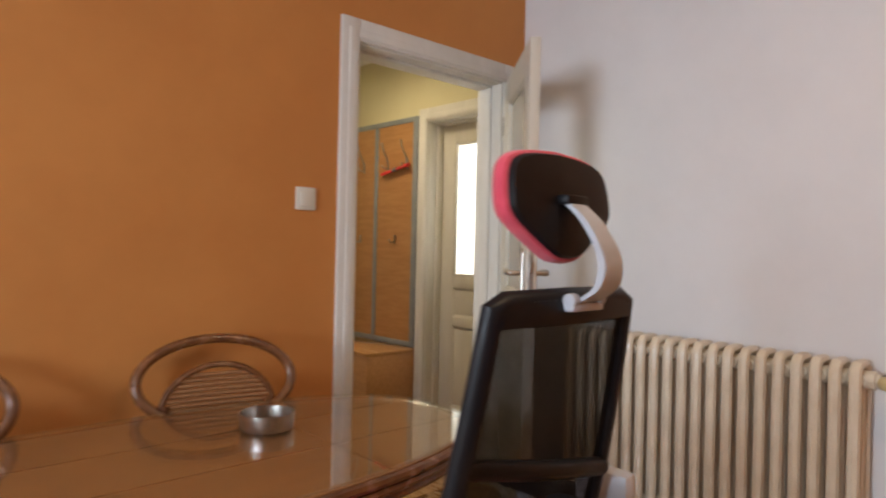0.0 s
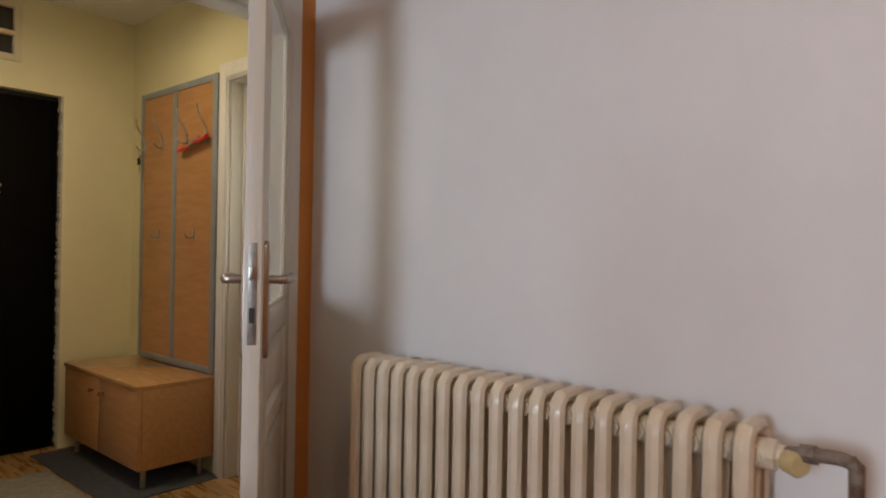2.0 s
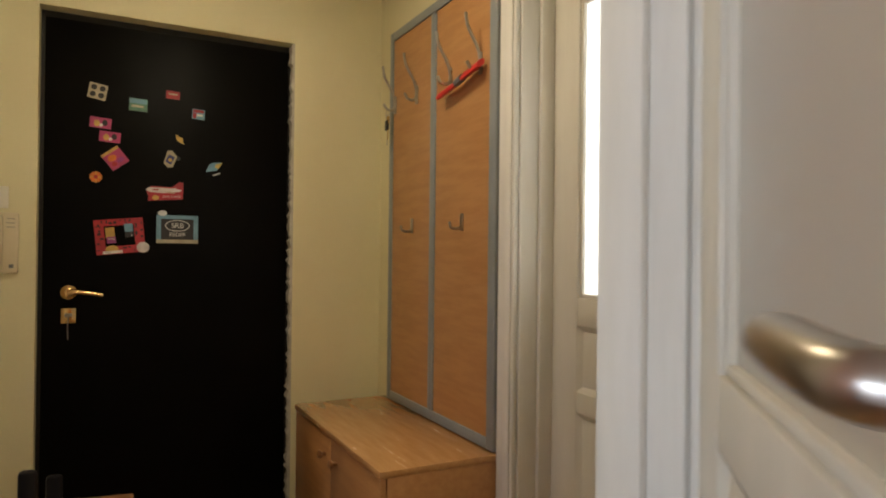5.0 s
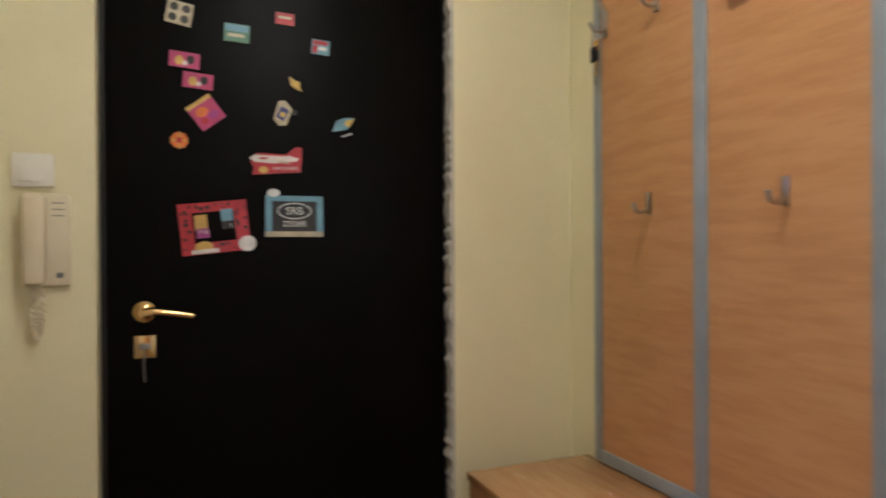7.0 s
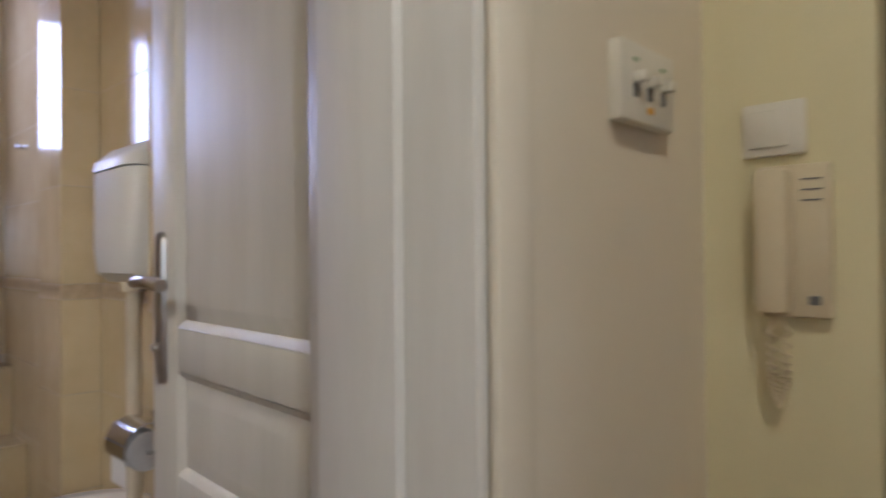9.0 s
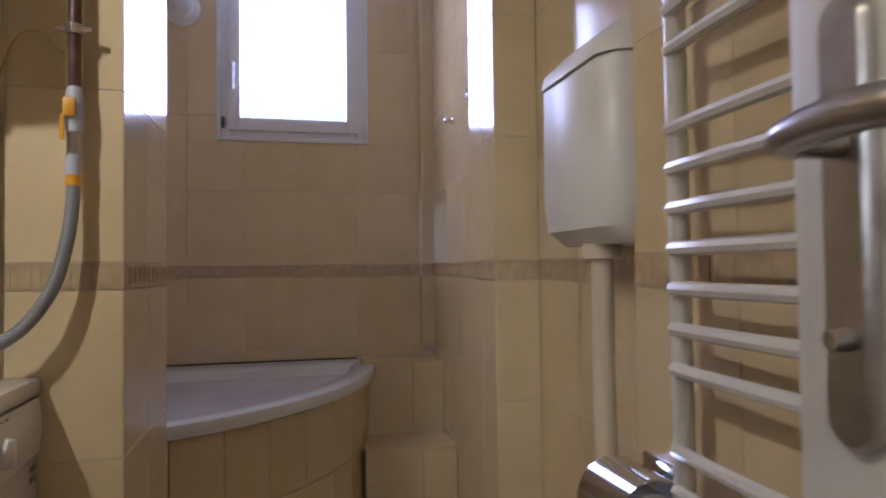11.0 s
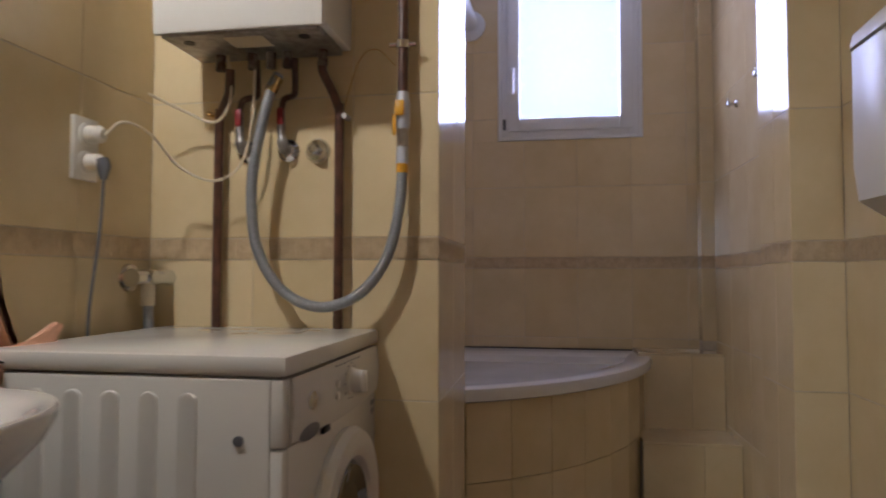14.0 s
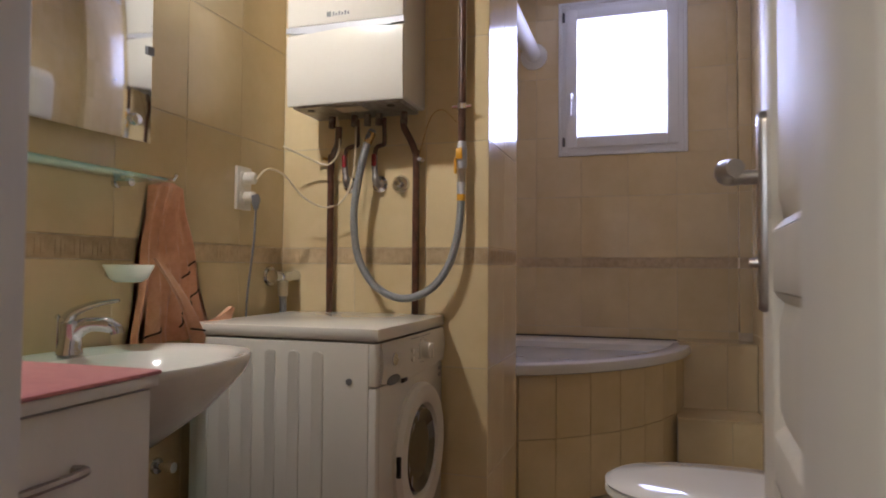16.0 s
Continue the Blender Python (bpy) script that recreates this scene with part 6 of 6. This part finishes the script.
def arc(r, z, n=25, lo=0.0, hi=90.0, ex=0.0):
    return [Vector((r * (1.0 + ex) * math.cos(radians(lo + (hi - lo) * i / (n - 1))), r * math.sin(radians(lo + (hi - lo) * i / (n - 1))), z)) for i in range(n)]


RB = 1.335
XB = 1.332  # the bath ends at the pier


def tub_ring(r, z, inset, ex=0.062):
    return [Vector((inset, inset, z + 0.046))] + [Vector((min(max(p.x, inset), XB - (RB - r)), max(p.y, inset), p.z + 0.046)) for p in arc(r, z, 33, 0, 90, ex)]


part("rim", loft(B(), [tub_ring(RB - 0.012, 0.512, 0.002), tub_ring(RB, 0.518, 0.002), tub_ring(RB + 0.004, 0.54, 0.002), tub_ring(RB - 0.004, 0.559, 0.002), tub_ring(RB - 0.02, 0.564, 0.002), tub_ring(RB - 0.10, 0.562, 0.12),
                      tub_ring(RB - 0.125, 0.545, 0.15), tub_ring(RB - 0.17, 0.40, 0.2), tub_ring(RB - 0.28, 0.22, 0.3), tub_ring(RB - 0.4, 0.17, 0.4)]), ACRYLIC, tub)
part("inner_seat", loft(B(), [[Vector((0.14 + 0.36 * k, 0.14 + 0.36 * (1 - k) * 0.4, 0.42))] * 1 + [Vector((0.14 + (0.5 + 0.08 * math.sin(q * 3)) * math.cos(q) * s, 0.14 + 0.45 * math.sin(q) * s, z)) for q in [radians(90 * i / 12) for i in range(13)]] for k, s, z in ((0, 1.1, 0.30), (0, 1.0, 0.41), (0, 0.9, 0.425))]), ACRYLIC, tub)
part("sealant", tube(B(), [(0.004, 0.02, 0.612), (0.004, 0.5, 0.614), (0.004, 1.0, 0.613), (0.004, 1.30, 0.612)], 0.004, 6), DARK, tub, "dark sealant line along the wall")
part("apron_wall", loft(B(), [[Vector((min(p.x, XB - 0.03), p.y, p.z)) for p in arc(r, z, 25, 0, 86, 0.062)] for r, z in ((RB - 0.05, 0.558), (RB - 0.05, 0.0), (RB - 0.09, 0.0), (RB - 0.09, 0.558))], False), GROUT, tub)
fl = thing("flue_pipe", "white flue pipe with a round wall collar", "flue pipe", pose(-2.70, 3.06, 2.362))
part("pipe", tube(B(), [(0.0, 0, 0), (0.38, -0.06, 0.14), (1.5, -0.22, 0.5)], 0.05, 20), UPVC, fl)
part("collar", lathe(B(), [(0.085, 0.0), (0.083, 0.012), (0.06, 0.022), (0.054, 0.03)], pose(0.0, 0, 0, 0, 90, 0), 28), UPVC, fl)
for x, z in ((-2.199, 1.748), (-1.815, 1.762)):
    hk = thing("robe_hook", "small chrome robe hook on the alcove wall", "hook", pose(x, 4.30, z))
    part("rosette", lathe(B(), [(0.017, 0), (0.016, 0.006), (0.008, 0.01), (0.007, 0.03)], pose(0, 0, 0, 90, 0, 0), 16), CHROME, hk)
    part("knob", lathe(B(), [(0.007, 0.026), (0.014, 0.032), (0.013, 0.04), (0.005, 0.044)], pose(0, 0, 0, 90, 0, 0), 16), CHROME, hk)
    part("prong", tube(B(), [(0, -0.03, 0), (0, -0.038, 0.026)], [0.006, 0.008], 10), CHROME, hk)
sb1 = tagged(new("step_block", mesh_of("step_block", boxes((-2.70, 3.905, 0, -2.468, 4.30, 0.618)), GROUT)), "high tiled ledge at the end of the bath", "ledge", kind="structure")
sb2 = tagged(new("step_block", mesh_of("step_block", boxes((-2.468, 3.885, 0, -2.198, 4.30, 0.262)), GROUT)), "low tiled step in front of the ledge", "step", kind="structure")

# ---- tiles, last: shared meshes, one object each ----
TILE_MESH = {}


def tile_mesh(w, h, mat, t=0.008):
    key = (round(w, 3), round(h, 3), mat.name)
    if key not in TILE_MESH:
        c = 0.0010
        bm = B()
        loft(bm, [[(0, 0, 0), (w, 0, 0), (w, 0, h), (0, 0, h)], [(0, -t + c, 0), (w, -t + c, 0), (w, -t + c, h), (0, -t + c, h)], [(c, -t, c), (w - c, -t, c), (w - c, -t, h - c), (c, -t, h - c)]], True, (False, True))
        bmesh.ops.recalc_face_normals(bm, faces=bm.faces[:])
        TILE_MESH[key] = mesh_of("tile", bm, mat, 20)
    return TILE_MESH[key]


def border_mesh(w, h, t=0.008):
    """Border tile with a row of square key motifs in low relief between two raised lines."""
    key = (round(w, 3), round(h, 3), "key")
    if key in TILE_MESH:
        return TILE_MESH[key]
    bm = B()
    box(bm, 0, -t, 0, w, 0, h)
    top = -t - 0.0016
    for z in (0.001, h - 0.0045):
        box(bm, 0.001, top, z, w - 0.001, -t + 0.0005, z + 0.0035)
    k = max(1, round(w / 0.0555))
    a = w / k
    for i in range(k):
        x0, z0, u = i * a + a / 2, h / 2, min(a, h - 0.010) / 2
        for half, thick in ((0.93, 0.0030), (0.42, 0.0034)):
            d = u * half
            box(bm, x0 - d, top, z0 - d, x0 + d, -t + 0.0005, z0 - d + thick)
            box(bm, x0 - d, top, z0 + d - thick, x0 + d, -t + 0.0005, z0 + d)
            box(bm, x0 - d, top, z0 - d + thick, x0 - d + thick, -t + 0.0005, z0 + d - thick)
            if half > 0.5:
                box(bm, x0 + d - thick, top, z0 - d + thick, x0 + d, -t + 0.0005, z0 + d - thick)
    bmesh.ops.recalc_face_normals(bm, faces=bm.faces[:])
    TILE_MESH[key] = mesh_of("tile", bm, BORDER, 20)
    return TILE_MESH[key]


ROWS_Z = [(0.0, 0.298, TILE), (0.301, 0.670, TILE), (0.673, 1.032, TILE), (1.035, 1.090, BORDER), (1.093, 1.465, TILE), (1.468, 1.838, TILE), (1.841, 2.211, TILE), (2.214, 2.584, TILE), (2.587, 2.735, TILE)]


def clear_of(r, holes):
    """The pieces of a rectangle that lie outside the holes."""
    todo = [r]
    for a0, b0, a1, b1 in holes:
        nxt = []
        for x0, z0, x1, z1 in todo:
            if a1 <= x0 or a0 >= x1 or b1 <= z0 or b0 >= z1:
                nxt.append((x0, z0, x1, z1))
                continue
            for q in ((x0, z0, x1, min(z1, b0)), (x0, max(z0, b1), x1, z1), (x0, max(z0, b0), min(x1, a0), min(z1, b1)), (max(x0, a1), max(z0, b0), x1, min(z1, b1))):
                if q[2] - q[0] > 0.012 and q[3] - q[1] > 0.012:
                    nxt.append(q)
        todo = nxt
    return todo


def tile_wall(parent, x, y, turn, width, shift=0.0, holes=(), pitch=0.277, rows=ROWS_Z):
    """Tiles from (x, y) on along the wall; turn 0 faces -y, 180 faces +y, 90 faces +x, -90 faces -x."""
    m = pose(x, y, 0, 0, 0, turn)
    cuts = [0.0]
    u = shift if shift > 0 else pitch
    while u < width - 0.01:
        cuts.append(u)
        u += pitch
    cuts.append(width)
    for a, b in zip(cuts, cuts[1:]):
        for z0, z1, mat in rows:
            for q in clear_of((a + 0.001, z0, b - 0.001, z1), holes):
                ob = new("tile", border_mesh(q[2] - q[0], q[3] - q[1]) if mat is BORDER else tile_mesh(q[2] - q[0], q[3] - q[1], mat))
                ob.parent = parent
                ob.matrix_world = m @ pose(q[0], 0, q[1])


tile_wall(wall_bath_south, 0.95, 2.392, 180, 1.798, 0.132)
tile_wall(wall_bath_pier, -0.856, 2.40, 90, 0.81, 0.026 + 0.277)
tile_wall(wall_bath_pier, -0.848, 3.202, 180, 0.512, 0.256)
tile_wall(wall_bath_nib, -1.178, 4.16, 90, 0.14)
tile_wall(wall_bath_nib, -1.44, 4.168, 0, 0.27, 0.135)
tile_wall(wall_bath_north, -1.17, 4.308, 0, 0.80)
tile_wall(wall_bath_north, -2.62, 4.308, 0, 1.18)
tile_wall(wall_bath_box, -0.37, 4.168, 0, 1.32)
tile_wall(wall_bath_box, -0.362, 4.30, -90, 0.14)
tile_wall(wall_bath_west, -2.708, 2.65, 90, 1.59, 0.15, [(0.564, 1.718, 1.322, 2.682), (-0.1, -0.1, 1.5, 0.45)])
tile_wall(wall_bath_chase, -2.628, 4.235, 90, 0.075, rows=[r for r in ROWS_Z if r[0] > 0.6])
tile_wall(wall_bath_chase, -2.70, 4.243, 0, 0.08, rows=[r for r in ROWS_Z if r[0] > 0.6])
tile_wall(wall_bath_alcove_south, -1.36, 2.642, 180, 1.34, holes=[(-0.1, -0.1, 1.5, 0.45)])
tile_wall(wall_bath_east, 0.958, 4.16, -90, 1.76, 0.2, [(0.23, -0.1, 1.07, 2.14)])
for blk, y0, w, xs, h in ((sb1, 3.907, 0.391, -2.468, 0.618), (sb2, 3.887, 0.411, -2.198, 0.262)):
    tile_wall(blk, xs, y0, 90, w, w * 0.62, rows=[(0.0, h - 0.002, TILE)] if h < 0.4 else [(0.27, h - 0.002, TILE)])
for blk, x0, x1, y0, y1, z in ((sb1, -2.70, -2.460, 3.907, 4.298, 0.618), (sb2, -2.466, -2.190, 3.887, 4.298, 0.262)):
    ob = new("tile", tile_mesh(x1 - x0, y1 - y0, TILE))
    ob.parent = blk
    ob.matrix_world = Matrix(((1, 0, 0, x0), (0, 0, 1, y0), (0, -1, 0, z), (0, 0, 0, 1)))
for i in range(2, 11):
    lo, hi = 2 + 7.7 * i, 2 + 7.7 * (i + 1)
    q = radians((lo + hi) / 2)
    r = RB - 0.046
    w = (RB - 0.04) * radians(7.7) - 0.0015
    for z0, z1 in ((0.0, 0.275), (0.278, 0.554)):
        if i == 10 and z0 == 0.0:
            continue
        ob = new("tile", tile_mesh(w, z1 - z0, TILE))
        ob.parent = tub
        c = Vector((r * 1.062 * math.cos(q), r * math.sin(q), z0))
        ob.matrix_local = Matrix.Translation(c) @ Matrix.Rotation(q + math.pi / 2, 4, "Z") @ Matrix.Translation((-w / 2, 0, 0))
# bathroom floor tiles
fm = tile_mesh(0.197, 0.197, FLOOR_TILE)
for i in range(11):
    for j in range(9):
        x, y = -1.15 + 0.2 * i, 2.42 + 0.2 * j
        if y + 0.2 < 4.3 and x < 0.9:
            ob = new("tile", fm)
            ob.parent = floor_bath
            ob.matrix_world = Matrix(((1, 0, 0, x), (0, 0, 1, y), (0, -1, 0, -0.010), (0, 0, 0, 1)))

# parquet: hall and the strip of the living room by the door
PLANK = {}


def plank(parent, x0, y0, x1, y1, z=FZ - 0.012):
    key = (round(x1 - x0, 3), round(y1 - y0, 3))
    if key not in PLANK:
        c = 0.0012
        w, l = key
        bm = B()
        loft(bm, [[(0, 0, 0), (w, 0, 0), (w, l, 0), (0, l, 0)], [(0, 0, 0.012 - c), (w, 0, 0.012 - c), (w, l, 0.012 - c), (0, l, 0.012 - c)], [(c, c, 0.012), (w - c, c, 0.012), (w - c, l - c, 0.012), (c, l - c, 0.012)]])
        PLANK[key] = mesh_of("plank", bm, PARQUET, 20)
    ob = new("plank", PLANK[key])
    ob.parent = parent
    ob.location = (x0, y0, z)


fh = bpy.data.objects["floor_hall"]
for i in range(26):
    x0 = 1.064 + 0.07 * i
    y = 2.40 - (0.21 if i % 2 else 0.0)
    for k in range(6):
        a, b = max(2.422, y + 0.45 * k), min(4.6, y + 0.45 * (k + 1))
        if b - a > 0.02 and x0 + 0.07 < 2.83:
            plank(fh, x0, a, x0 + 0.0692, b - 0.001)
frm = bpy.data.objects["floor_room"]
for i in range(41):
    x0 = -0.45 + 0.07 * i
    for k in range(10):
        a = -1.46 + 0.45 * k - (0.2 if i % 2 else 0)
        a, b = max(-1.458, a), min(2.42, a + 0.45)
        if x0 + 0.07 < 2.42 and b - a > 0.05:
            plank(frm, x0, a, x0 + 0.0692, b - 0.001)
rest = setting("floor_room_rest", boxes((-3.2, -2.6, FZ - 0.012, 2.41, -1.46, FZ), (-3.2, -1.46, FZ - 0.012, -0.451, 2.39, FZ)), PARQUET, "oak parquet of the far part of the living room", "floor")
